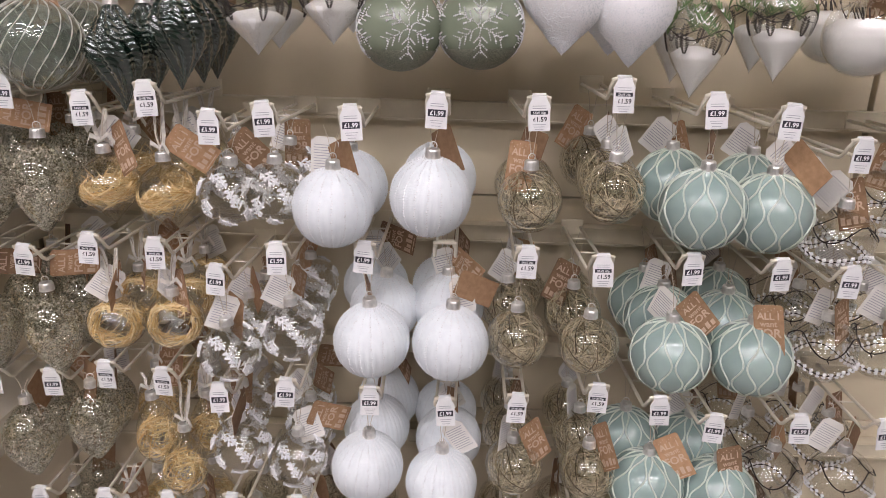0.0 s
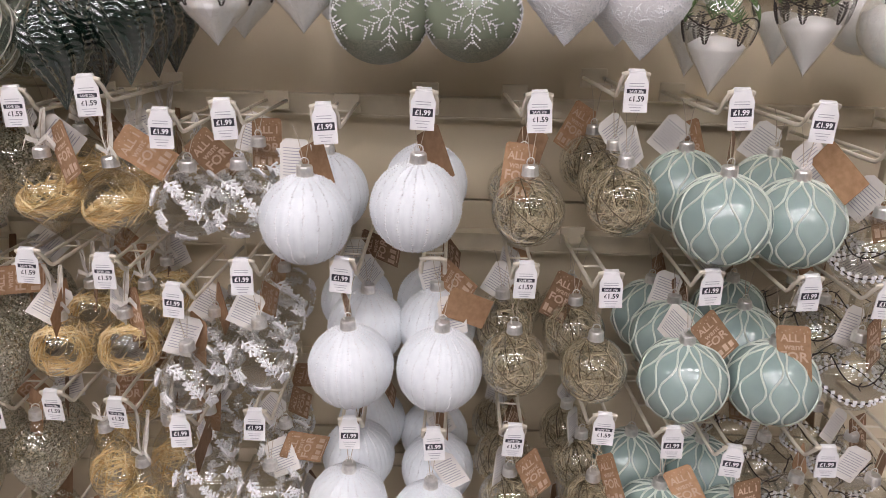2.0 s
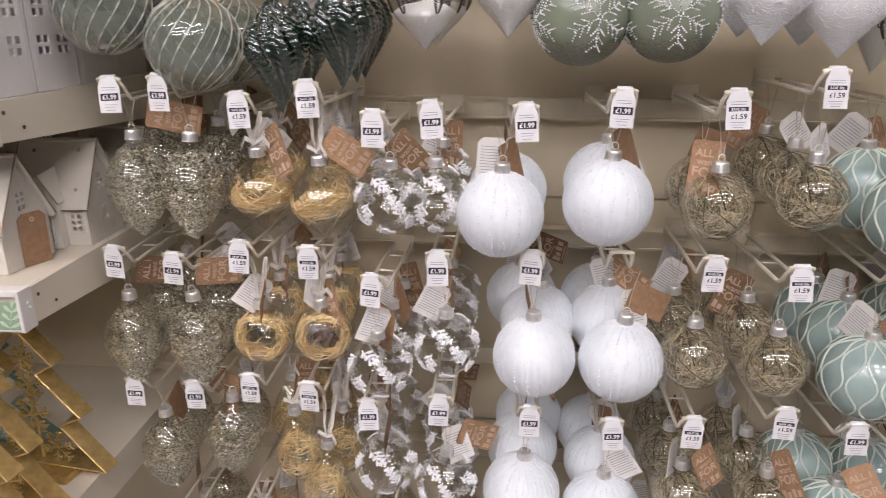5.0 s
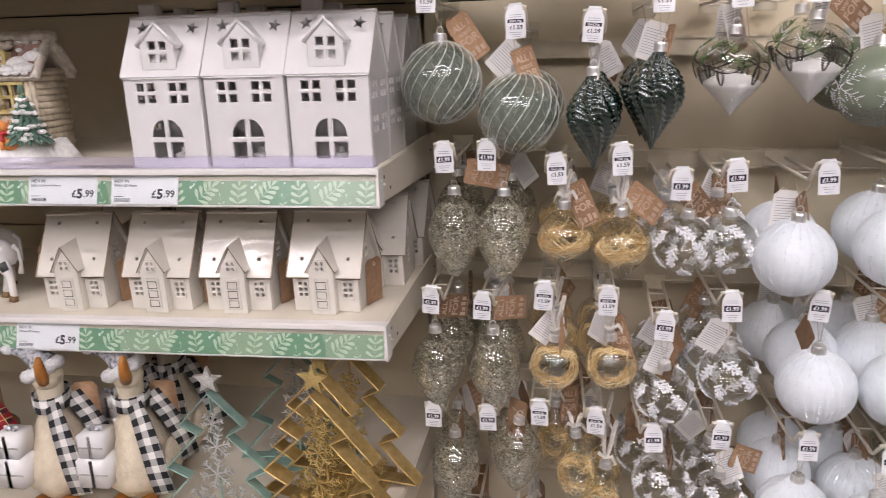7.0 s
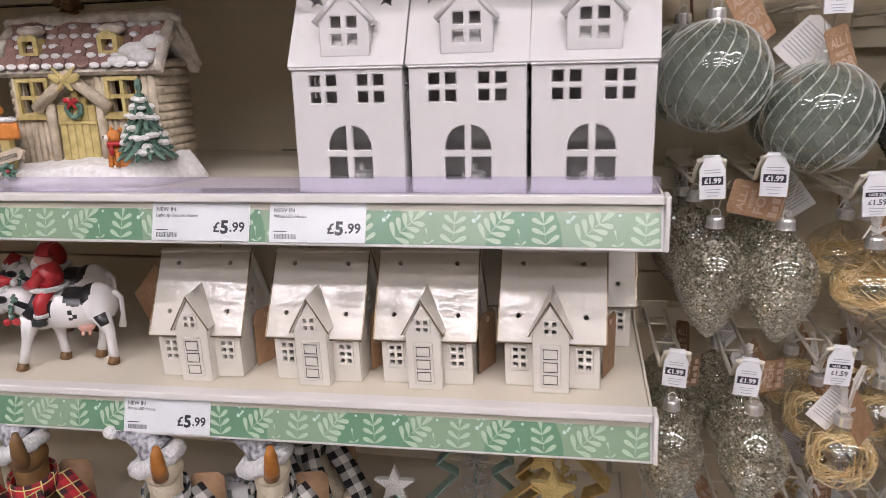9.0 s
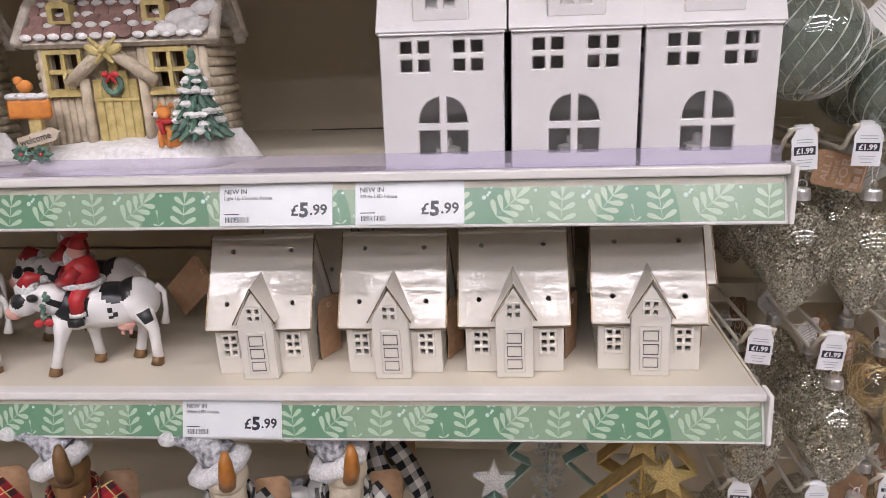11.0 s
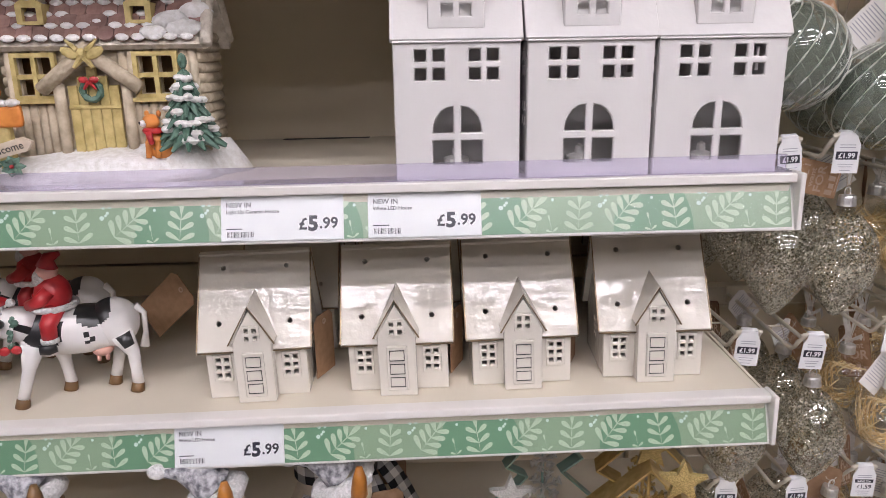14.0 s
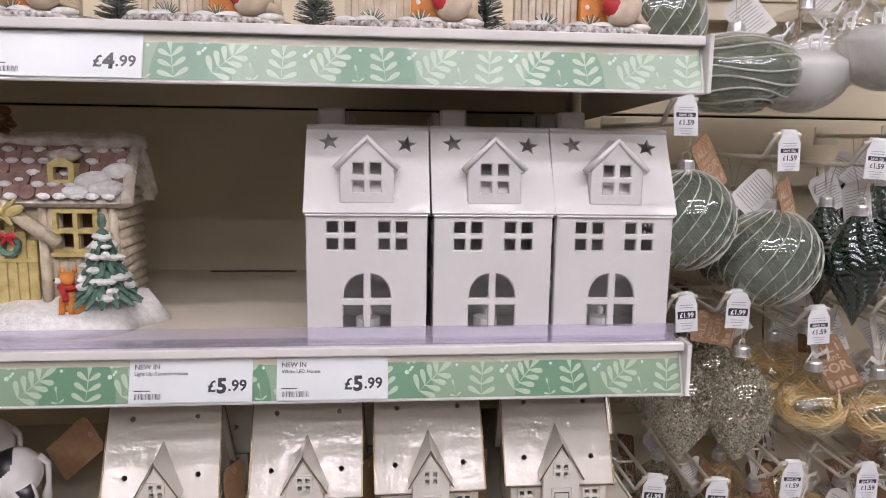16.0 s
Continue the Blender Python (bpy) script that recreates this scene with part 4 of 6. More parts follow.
# row a
station(-0.581, 0.889, 1.352, "silver", (-0.571, 0.905, 1.246))
station(-0.523, 0.889, 1.355, "silver", (-0.504, 0.905, 1.244))
station(-0.434, 0.890, 1.337, "onion", (-0.420, 0.905, 1.245), (0.085,))
station(-0.353, 0.882, 1.351, "onion", (-0.346, 0.900, 1.237), (0.085, 0.15))
station(-0.279, 0.876, 1.321, "sprig", (-0.267, 0.900, 1.241), (0.085,))
station(-0.216, 0.875, 1.332, "sprig", (-0.215, 0.905, 1.243), (0.085,))
station(-0.114, 0.871, 1.331, "white", (-0.138, 0.880, 1.232), (0.10,))
station(-0.014, 0.868, 1.348, "white", (-0.021, 0.880, 1.249), (0.10,))
station(0.100, 0.870, 1.348, "wheat", (0.099, 0.890, 1.245), (0.085,))
station(0.194, 0.874, 1.370, "wheat", (0.200, 0.900, 1.256), (0.07, 0.14))
station(0.300, 0.874, 1.355, "teal", (0.305, 0.885, 1.242), (0.10,))
station(0.389, 0.878, 1.344, "teal", (0.394, 0.905, 1.234), (0.10,))
station(0.470, 0.868, 1.310, "vine", (0.478, 0.895, 1.205), (0.09,))
station(0.575, 0.868, 1.330, "vine", (0.575, 0.895, 1.225), (0.09,))
# row b
station(-0.602, 0.884, 1.153, "silver", (-0.601, 0.900, 1.044), (0.08, 0.15))
station(-0.530, 0.887, 1.146, "silver", (-0.515, 0.900, 1.046), (0.08, 0.15))
station(-0.446, 0.887, 1.164, "nest", (-0.431, 0.900, 1.063))
station(-0.362, 0.884, 1.161, "nest", (-0.353, 0.900, 1.067))
station(-0.286, 0.880, 1.130, "sprig", (-0.281, 0.890, 1.031))
station(-0.208, 0.874, 1.163, "sprig", (-0.199, 0.895, 1.061))
station(-0.100, 0.877, 1.166, "white", (-0.093, 0.880, 1.058), (0.095, 0.17))
station(-0.002, 0.872, 1.172, "white", (0.008, 0.878, 1.058), (0.095, 0.17), has_tag=False)
station(0.098, 0.867, 1.170, "wheat", (0.094, 0.890, 1.062))
station(0.188, 0.862, 1.164, "wheat", (0.186, 0.890, 1.056))
station(0.296, 0.866, 1.167, "teal", (0.291, 0.890, 1.046), (0.10, 0.17), tags="kp")
station(0.399, 0.860, 1.166, "teal", (0.396, 0.890, 1.045), (0.10, 0.17), tags="k")
station(0.482, 0.858, 1.160, "vine", (0.485, 0.890, 1.060), tags="kp")
station(0.570, 0.858, 1.160, "vine", (0.560, 0.890, 1.066))
# row c
station(-0.606, 0.893, 0.971, "silver", (-0.577, 0.905, 0.876), (0.08,))
station(-0.526, 0.893, 0.970, "silver", (-0.483, 0.905, 0.906), (0.08,))
station(-0.451, 0.893, 0.984, "pear", (-0.396, 0.905, 0.900))
station(-0.372, 0.886, 0.980, "pear", (-0.358, 0.895, 0.856))
station(-0.295, 0.877, 0.965, "sprig", (-0.277, 0.895, 0.887))
station(-0.205, 0.874, 0.977, "sprig", (-0.199, 0.895, 0.867))
station(-0.095, 0.875, 0.969, "white", (-0.101, 0.885, 0.864), (0.095, 0.17))
station(0.003, 0.867, 0.962, "white", (0.001, 0.880, 0.846), (0.095, 0.17))
station(0.097, 0.865, 0.971, "wheat", (0.100, 0.890, 0.870), tags="kp")
station(0.199, 0.863, 0.990, "wheat", (0.202, 0.890, 0.866))
station(0.276, 0.856, 0.979, "teal", (0.281, 0.885, 0.850), (0.10,), tags="k")
station(0.350, 0.856, 0.956, "teal", (0.380, 0.885, 0.842), (0.10,), tags="k")
station(0.453, 0.850, 0.963, "vine", (0.448, 0.890, 0.868))
station(0.560, 0.850, 0.960, "vine", (0.545, 0.890, 0.868))
# row d, mostly hidden
for x, kind in ((-0.56, "silver"), (-0.47, "pear"), (-0.38, "pear"), (-0.29, "wheat"), (-0.2, "wheat"), (-0.1, "wheat"), (0.0, "wheat"), (0.1, "wheat"), (0.2, "wheat"), (0.3, "wheat"), (0.4, "vine"), (0.5, "vine")):
    station(x, 0.88, 0.79, kind, (x, 0.90, 0.69), (0.07, 0.14))
# row t, above
station(-0.597, 0.885, 1.553, "swirl", (-0.583, 0.900, 1.452), (0.10,))
station(-0.487, 0.885, 1.520, "swirl", (-0.484, 0.905, 1.412), (0.10,), tags="kp")
station(-0.391, 0.885, 1.513, "twist", (-0.388, 0.900, 1.404), (0.07,))
station(-0.312, 0.885, 1.545, "twist", (-0.313, 0.900, 1.431), (0.07, 0.13))
station(-0.225, 0.885, 1.548, "cone", (-0.224, 0.900, 1.460), (0.08,))
station(-0.142, 0.885, 1.550, "cone", (-0.136, 0.900, 1.474), (0.08,))
station(-0.06, 0.885, 1.545, "flake", (-0.060, 0.900, 1.440), (0.10,))
station(0.033, 0.885, 1.548, "flake", (0.032, 0.900, 1.444), (0.10,))
station(0.124, 0.885, 1.552, "whiteonion", (0.128, 0.900, 1.476), (0.09,))
station(0.200, 0.885, 1.550, "whiteonion", (0.202, 0.900, 1.464), (0.09,))
station(0.272, 0.885, 1.540, "pine", (0.278, 0.900, 1.434), (0.08,))
station(0.364, 0.885, 1.550, "pine", (0.368, 0.900, 1.455), (0.08,))
station(0.460, 0.885, 1.545, "snow", (0.465, 0.900, 1.444), (0.09,))
station(0.560, 0.885, 1.545, "snow", (0.560, 0.900, 1.440), (0.09,))
# row u, highest
station(-0.60, 0.885, 1.745, "swirl", (-0.615, 0.930, 1.655), ())
station(-0.535, 0.885, 1.725, "flat", (-0.535, 0.915, 1.603), ())
station(-0.455, 0.885, 1.745, "deer", (-0.455, 0.930, 1.618), ())
station(-0.375, 0.885, 1.745, "deer", (-0.385, 0.890, 1.640), (0.09,))
station(-0.28, 0.885, 1.745, "deer", (-0.28, 0.900, 1.635), ())

# ---- shelves with printed edge strips ----
SHELF_L, SHELF_R, SHELF_F = -2.3, -0.636, 0.765


def leaf(bm, x, z, ang, ln, wd, k):
    """A flat printed leaf on the strip."""
    a = radians(ang)
    u, v = (math.cos(a), math.sin(a)), (-math.sin(a), math.cos(a))
    pts = []
    for f, w in ((0, 0.06), (0.25, 0.55), (0.55, 0.95), (0.8, 1.0), (0.95, 0.6), (1.0, 0.0)):
        pts.append((f, w))
    loop = pts + [(f, -w) for f, w in pts[-2::-1]]
    vs = [bm.verts.new((x + u[0] * f * ln + v[0] * w * wd / 2, -0.0004, z + u[1] * f * ln + v[1] * w * wd / 2)) for f, w in loop]
    bm.faces.new(vs).material_index = k


def dot(bm, x, z, r, k):
    bm.faces.new([bm.verts.new((x + r * math.cos(t), -0.0004, z + r * math.sin(t))) for t in (2 * math.pi * i / 10 for i in range(10))]).material_index = k


def sprig_print(bm, x, z, s, lean, pairs):
    """A printed twig: a stem with leaf pairs and an end leaf."""
    a = radians(90 + lean)
    for i in range(pairs):
        f = i / pairs
        px, pz = x + math.cos(a) * s * f * 0.75, z + math.sin(a) * s * f * 0.75
        for side in (-1, 1):
            leaf(bm, px, pz, 90 + lean + side * (62 - 12 * f), s * (0.40 - 0.08 * f), s * 0.125, 2)
    tip = (x + math.cos(a) * s * 0.62, z + math.sin(a) * s * 0.62)
    leaf(bm, tip[0], tip[1], 90 + lean, s * 0.40, s * 0.13, 2)
    leaf(bm, x - math.cos(a) * s * 0.06, z - math.sin(a) * s * 0.06, 90 + lean, s * 0.9, s * 0.022, 2)


def strip_on(parent, tickets, seed, h=0.0358):
    """The printed edge strip in its clear holder: lies in a slightly tilted plane, x along the shelf."""
    tilt = Matrix.Translation((0, -0.013, -0.0412)) @ pose(0, 0, 0, -18, 0, 0)
    part("strip_backing", softbox(SHELF_L, SHELF_R, 0.0005, 0.003, -0.0025, h + 0.0025, 0.001, 1), EDGE, parent, "white plastic strip holder", m=tilt)
    bm = bmesh.new()
    rnd = random.Random(seed)
    bm.faces.new([bm.verts.new((a, -0.0001, b)) for a, b in rect(SHELF_L, SHELF_R - 0.003, 0, h)]).material_index = 0
    x = SHELF_R - 0.115
    while x > SHELF_L + 0.06:
        w = rnd.uniform(0.030, 0.040)
        bm.faces.new([bm.verts.new((x + w * math.cos(t), -0.0002, min(h, 1.35 * h * math.sin(t)))) for t in (math.pi * i / 16 for i in range(17))]).material_index = 1
        x -= rnd.uniform(0.115, 0.15)
    x, i = SHELF_R - 0.016, 0
    while x > SHELF_L + 0.02:
        kind = i % 4
        if kind in (0, 2):
            sprig_print(bm, x, 0.002, 0.033, (-4, 8)[kind // 2], 3)
        else:
            sprig_print(bm, x - 0.012, 0.006, 0.036, (-48, -40)[kind // 2], 4)
            sprig_print(bm, x + 0.019, 0.001, 0.014, 12, 1)
        for dx, dz, r in ((0.0190, 0.030, 0.0017), (0.0225, 0.0255, 0.0013), (0.0180, 0.0215, 0.0019)) if kind in (0, 2) else ((0.020, 0.027, 0.0013), (-0.016, 0.030, 0.0014), (-0.019, 0.0235, 0.0012)):
            dot(bm, x + dx, dz, r, 3)
        x -= 0.040
        i += 1
    part("leaf_print", bm, [GREEN_A, GREEN_B, LEAFPALE, DOTPALE], parent, "green strip printed with pale leafy twigs and dots", m=tilt)
    for x0, x1, name, price in tickets:
        part("ticket", softbox(x0, x1, -0.0016, -0.0006, 0.0, h, 0.0003, 1), CARD, parent, "white shelf price ticket", m=tilt)
        bm = bmesh.new()
        y = -0.0018
        if name:
            words(bm, "NEW IN", 0.0056, x0 + 0.004, h - 0.0086, 0, y, "LEFT", 0.0001)
            words(bm, name, 0.0042, x0 + 0.004, h - 0.0136, 0, y, "LEFT", 0.00008)
        w = x1 - x0
        words(bm, "£", 0.013, x1 - 0.036, 0.0085, 0, y, "LEFT", 0.0003)
        words(bm, price[0], 0.0165, x1 - 0.0285, 0.0075, 0, y, "LEFT", 0.0007)
        words(bm, price[1:], 0.0125, x1 - 0.0195, 0.009, 0, y, "LEFT", 0.0003)
        part("ticket_print", bm, PRINT, parent, "dark price lettering", m=tilt)
        bm = bmesh.new()
        for j in range(24):
            xx = x0 + 0.005 + j * 0.0009
            box(bm, xx, xx + (0.0003 if j % 3 else 0.0006), y, y + 0.0001, 0.003, 0.0075)
        box(bm, x0 + 0.004, x0 + 0.017, y, y + 0.0001, 0.0095, 0.0103)
        tagged(part("barcode", bm, PRINT, parent, "printed barcode", m=tilt), kind="stuff")
    cover = part("strip_cover", softbox(SHELF_L, SHELF_R, -0.0032, -0.0026, -0.002, h + 0.002, 0.0002, 1), STRIPFILM, parent, "clear glossy strip cover", m=tilt)
    cover.visible_shadow = False


def make_shelf(z, tickets, seed, riser, label, edge=SHELF_F, slope=0.0):
    sh = thing("shelf", label, "shelf", pose(-0.86, edge, z) @ pose(0, 0, 0, 0, -slope, 0) @ pose(0.86, 0, 0), "display shelves", "structure")
    D = BACK - edge - 0.006
    part("tray", softbox(SHELF_L, SHELF_R - 0.003, 0.0, D, -0.006, 0, 0.001, 1), SHELF, sh, "cream painted steel shelf tray")
    part("front_edge", softbox(SHELF_L, SHELF_R - 0.003, -0.004, 0.012, -0.04, -0.0065, 0.002), SHELF, sh)
    part("top_lip", softbox(SHELF_L, SHELF_R - 0.001, -0.010, 0.006, -0.0055, 0.0022, 0.0012), EDGE, sh, "white plastic top lip")
    bm = bmesh.new()
    # side bracket that tapers to the back
    plate([(0.0, -0.041), (D, -0.058), (D, 0.004), (0.0, -0.0005)], depth=0.0025, m=pose(SHELF_R, 0, 0, 0, 0, 90), bm=bm)
    part("bracket", bm, SHELF, sh, "cream steel end bracket")
    bm = bmesh.new()
    for y, zz in ((0.018, -0.012), (0.045, -0.03), (D - 0.04, -0.02)):
        lathe(bm, [(0, 0), (0.0022, 0), (0.0022, 0.0006), (0, 0.0006)], 8, m=pose(SHELF_R + 0.0005, y, zz, 0, 90, 0))
    part("rivet_hole", bm, DARK, sh)
    for x in ((-1.115, -1.6, -2.05) if riser else ()):
        bm = bmesh.new()
        box(bm, x, x + 0.108, D - 0.016, D - 0.007, 0.0001, 0.0008)
        part("slot", bm, DARK, sh, "dark slot at the back of the shelf")
    strip_on(sh, tickets, seed)
    part("end_cap", softbox(SHELF_R - 0.001, SHELF_R + 0.003, -0.016, 0.006, -0.0435, 0.003, 0.001), EDGE, sh, "white plastic strip end cap")
    if riser:
        rz = part("riser", softbox(SHELF_L, SHELF_R - 0.004, 0.0045, 0.0062, 0.002, 0.0155, 0.0004, 1), RISER, sh, "clear lavender plastic front riser")
        rz.visible_shadow = False
        part("riser_foot", softbox(SHELF_L, SHELF_R - 0.004, -0.006, 0.016, 0.0027, 0.0037, 0.0003, 1), RISER, sh)
    return sh


make_shelf(1.3598, ((-1.0985, -1.0005, "Light Up Ceramic House", "5.99"), (-0.981, -0.890, "White LED House", "5.99")), 3, True, "cream metal shelf with green leaf-printed price strip and riser", slope=0.35)
make_shelf(1.1615, ((-1.160, -1.064, "White LED House", "5.99"),), 5, False, "cream metal shelf with green leaf-printed price strip", slope=1.25)
make_shelf(1.6145, ((-1.19, -1.075, "", "4.99"),), 8, False, "upper cream metal shelf with green leaf-printed price strip")
make_shelf(0.885, (), 11, False, "lower cream metal shelf holding geese and metal trees", 0.640)


# ---- tall white houses ----
def pane_group(cx, cz, w, h, gap):
    out = []
    for sx in (-1, 1):
        for sz in (-1, 1):
            x, z = cx + sx * (w + gap) / 2, cz + sz * (h + gap) / 2
            out.append(rect(x - w / 2, x + w / 2, z - h / 2, z + h / 2))
    return out


def arch_door(cx, z0, w, zmid, ztop, gap):
    holes = []
    for s in (-1, 1):
        a, b = cx + s * gap / 2, cx + s * w / 2
        holes.append(rect(min(a, b), max(a, b), z0, zmid - gap / 2))
        zz = zmid + gap / 2
        holes.append([(a, zz), (b, zz)] + [(a + s * (w - gap) / 2 * math.cos(t), zz + (ztop - zz) * math.sin(t)) for t in (radians(q) for q in (18, 36, 54, 72, 90))])
    return holes


def tall_house():
    W, H, D, RZ = 0.0505, 0.112, 0.078, 0.180
    h = thing("ceramic_house", "tall glossy white ceramic house with cut-out windows and stars", "ceramic house", group="tall white ceramic houses")
    holes = pane_group(-0.0215, 0.090, 0.0092, 0.0092, 0.0052) + pane_group(0.0215, 0.090, 0.0092, 0.0092, 0.0052) + arch_door(0, 0.011, 0.040, 0.0335, 0.0575, 0.0065)
    bm = plate(rect(-W, W, 0, H), holes, 0.004)
    for s in (-1, 1):
        side = pane_group(D * 0.28, 0.090, 0.007, 0.007, 0.005) + pane_group(D * 0.72, 0.090, 0.007, 0.007, 0.005) + pane_group(D * 0.28, 0.050, 0.007, 0.007, 0.005) + pane_group(D * 0.72, 0.050, 0.007, 0.007, 0.005)
        gable = [(0.004, 0), (D - 0.004, 0), (D - 0.004, H), (D * 0.5, RZ - 0.006), (0.004, H)]
        plate(gable, side, 0.004, m=(pose(W, 0, 0, 0, 0, 90) if s > 0 else pose(-W + 0.004, 0, 0, 0, 0, 90)), bm=bm)
    plate(rect(-W, W, 0, H), (), 0.004, m=pose(0, D - 0.004, 0), bm=bm)
    box(bm, -W + 0.004, W - 0.004, 0.004, D - 0.004, 0.0, 0.003)
    part("wall", bm, WHITEGLAZE, h)
    # roof slopes
    run, rise = D * 0.5 + 0.004, RZ - H + 0.006
    ln, ang = math.hypot(run, rise), math.degrees(math.atan2(rise, run))
    for back in (0, 1):
        hs = () if back else (star(-0.033, ln * 0.80, 0.0085, turn=100), star(0.033, ln * 0.78, 0.0085, turn=80))
        bm = plate([(-W - 0.002, 0.0), (W + 0.002, 0.0), (W + 0.002, ln), (-W - 0.002, ln)], hs, 0.005)
        bmesh.ops.bevel(bm, geom=[e for e in bm.edges if e.is_boundary is False and abs(e.verts[0].co.z) < 1e-6 and abs(e.verts[1].co.z) < 1e-6], offset=0.0018, segments=2, affect="EDGES")
        m = pose(0, -0.004, H - 0.004, ang - 90, 0, 0)
        if back:
            m = pose(0, D, 0) @ pose(0, 0, 0, 0, 0, 180) @ m
        part("roof_slope", bm, WHITEGLAZE, h, m=m)
    # dormer: gabled front with panes, cheeks and a thin hood that run back into the roof
    dm = [(-0.0225, 0.117), (0.0225, 0.117), (0.0225, 0.148), (0, 0.170), (-0.0225, 0.148)]
    bm = plate(dm, pane_group(0, 0.1385, 0.0088, 0.0092, 0.0055), 0.004, m=pose(0, 0.0010, 0))
    for s in (-1, 1):
        box(bm, s * 0.0225 - (0.003 if s > 0 else 0), s * 0.0225 + (0.003 if s < 0 else 0), 0.005, 0.030, 0.119, 0.148)
    part("dormer", bm, WHITEGLAZE, h)
    bm = bmesh.new()
    for s in (-1, 1):
        a = [(0, 0.0006, 0.1715), (s * 0.0260, 0.0006, 0.1462), (s * 0.0260, 0.026, 0.1462), (0, 0.040, 0.1715)]
        lo = [bm.verts.new(p) for p in a]
        hi = [bm.verts.new((p[0] * 0.93, p[1], p[2] - 0.0035)) for p in a]
        bm.faces.new(lo), bm.faces.new(hi[::-1])
        for q in range(4):
            bm.faces.new((lo[q], hi[q], hi[(q + 1) % 4], lo[(q + 1) % 4]))
    bmesh.ops.recalc_face_normals(bm, faces=bm.faces[:])
    part("dormer_roof", bm, WHITEGLAZE, h)
    bm = bmesh.new()
    tube(bm, [(-0.0262, 0.0012, 0.1455), (-0.0130, 0.0010, 0.1588), (0, 0.0010, 0.1712), (0.0130, 0.0010, 0.1588), (0.0262, 0.0012, 0.1455)], 0.0027, 8)
    part("dormer_hood", bm, WHITEGLAZE, h, smooth=True)
    part("chimney", softbox(-0.043, -0.020, D * 0.52, D * 0.52 + 0.020, 0.158, 0.196, 0.002), WHITEGLAZE, h)
    bm = bmesh.new()
    lathe(bm, [(0, 0.003), (0.011, 0.003), (0.011, 0.012), (0.004, 0.014), (0.0035, 0.020), (0, 0.022)], 12, m=pose(0, D * 0.45, 0))
    part("candle_light", bm, WHITEPAINT, h, "small battery light inside")
    return h


def soften(ob, width=0.0012):
    """Rounded glazed edges on all parts of a ceramic thing."""
    for o in ob.children:
        if o.name.split(".")[0] in ("wall", "roof_slope", "dormer", "porch", "chimney", "porch_roof", "window_frame"):
            bv = o.modifiers.new("soft_edges", "BEVEL")
            bv.width, bv.segments, bv.limit_method, bv.angle_limit = width, 2, "ANGLE", radians(40)
            o.data.polygons.foreach_set("use_smooth", [True] * len(o.data.polygons))
            bv.harden_normals = True


house = tall_house()
soften(house, 0.0018)
jit = random.Random(5)
first = True
for i, x in enumerate((-0.9075, -0.8010, -0.6965)):
    for j in range(4):
        m = pose(x + (jit.uniform(-0.002, 0.002) if j else 0), 0.777 + j * 0.0835, 1.3612, 0, 0, (0, 0.5, -2.0)[i] if j == 0 else jit.uniform(-2, 2))
        if first:
            house.matrix_basis = m
            first = False
        else:
            copy_thing(house, m)


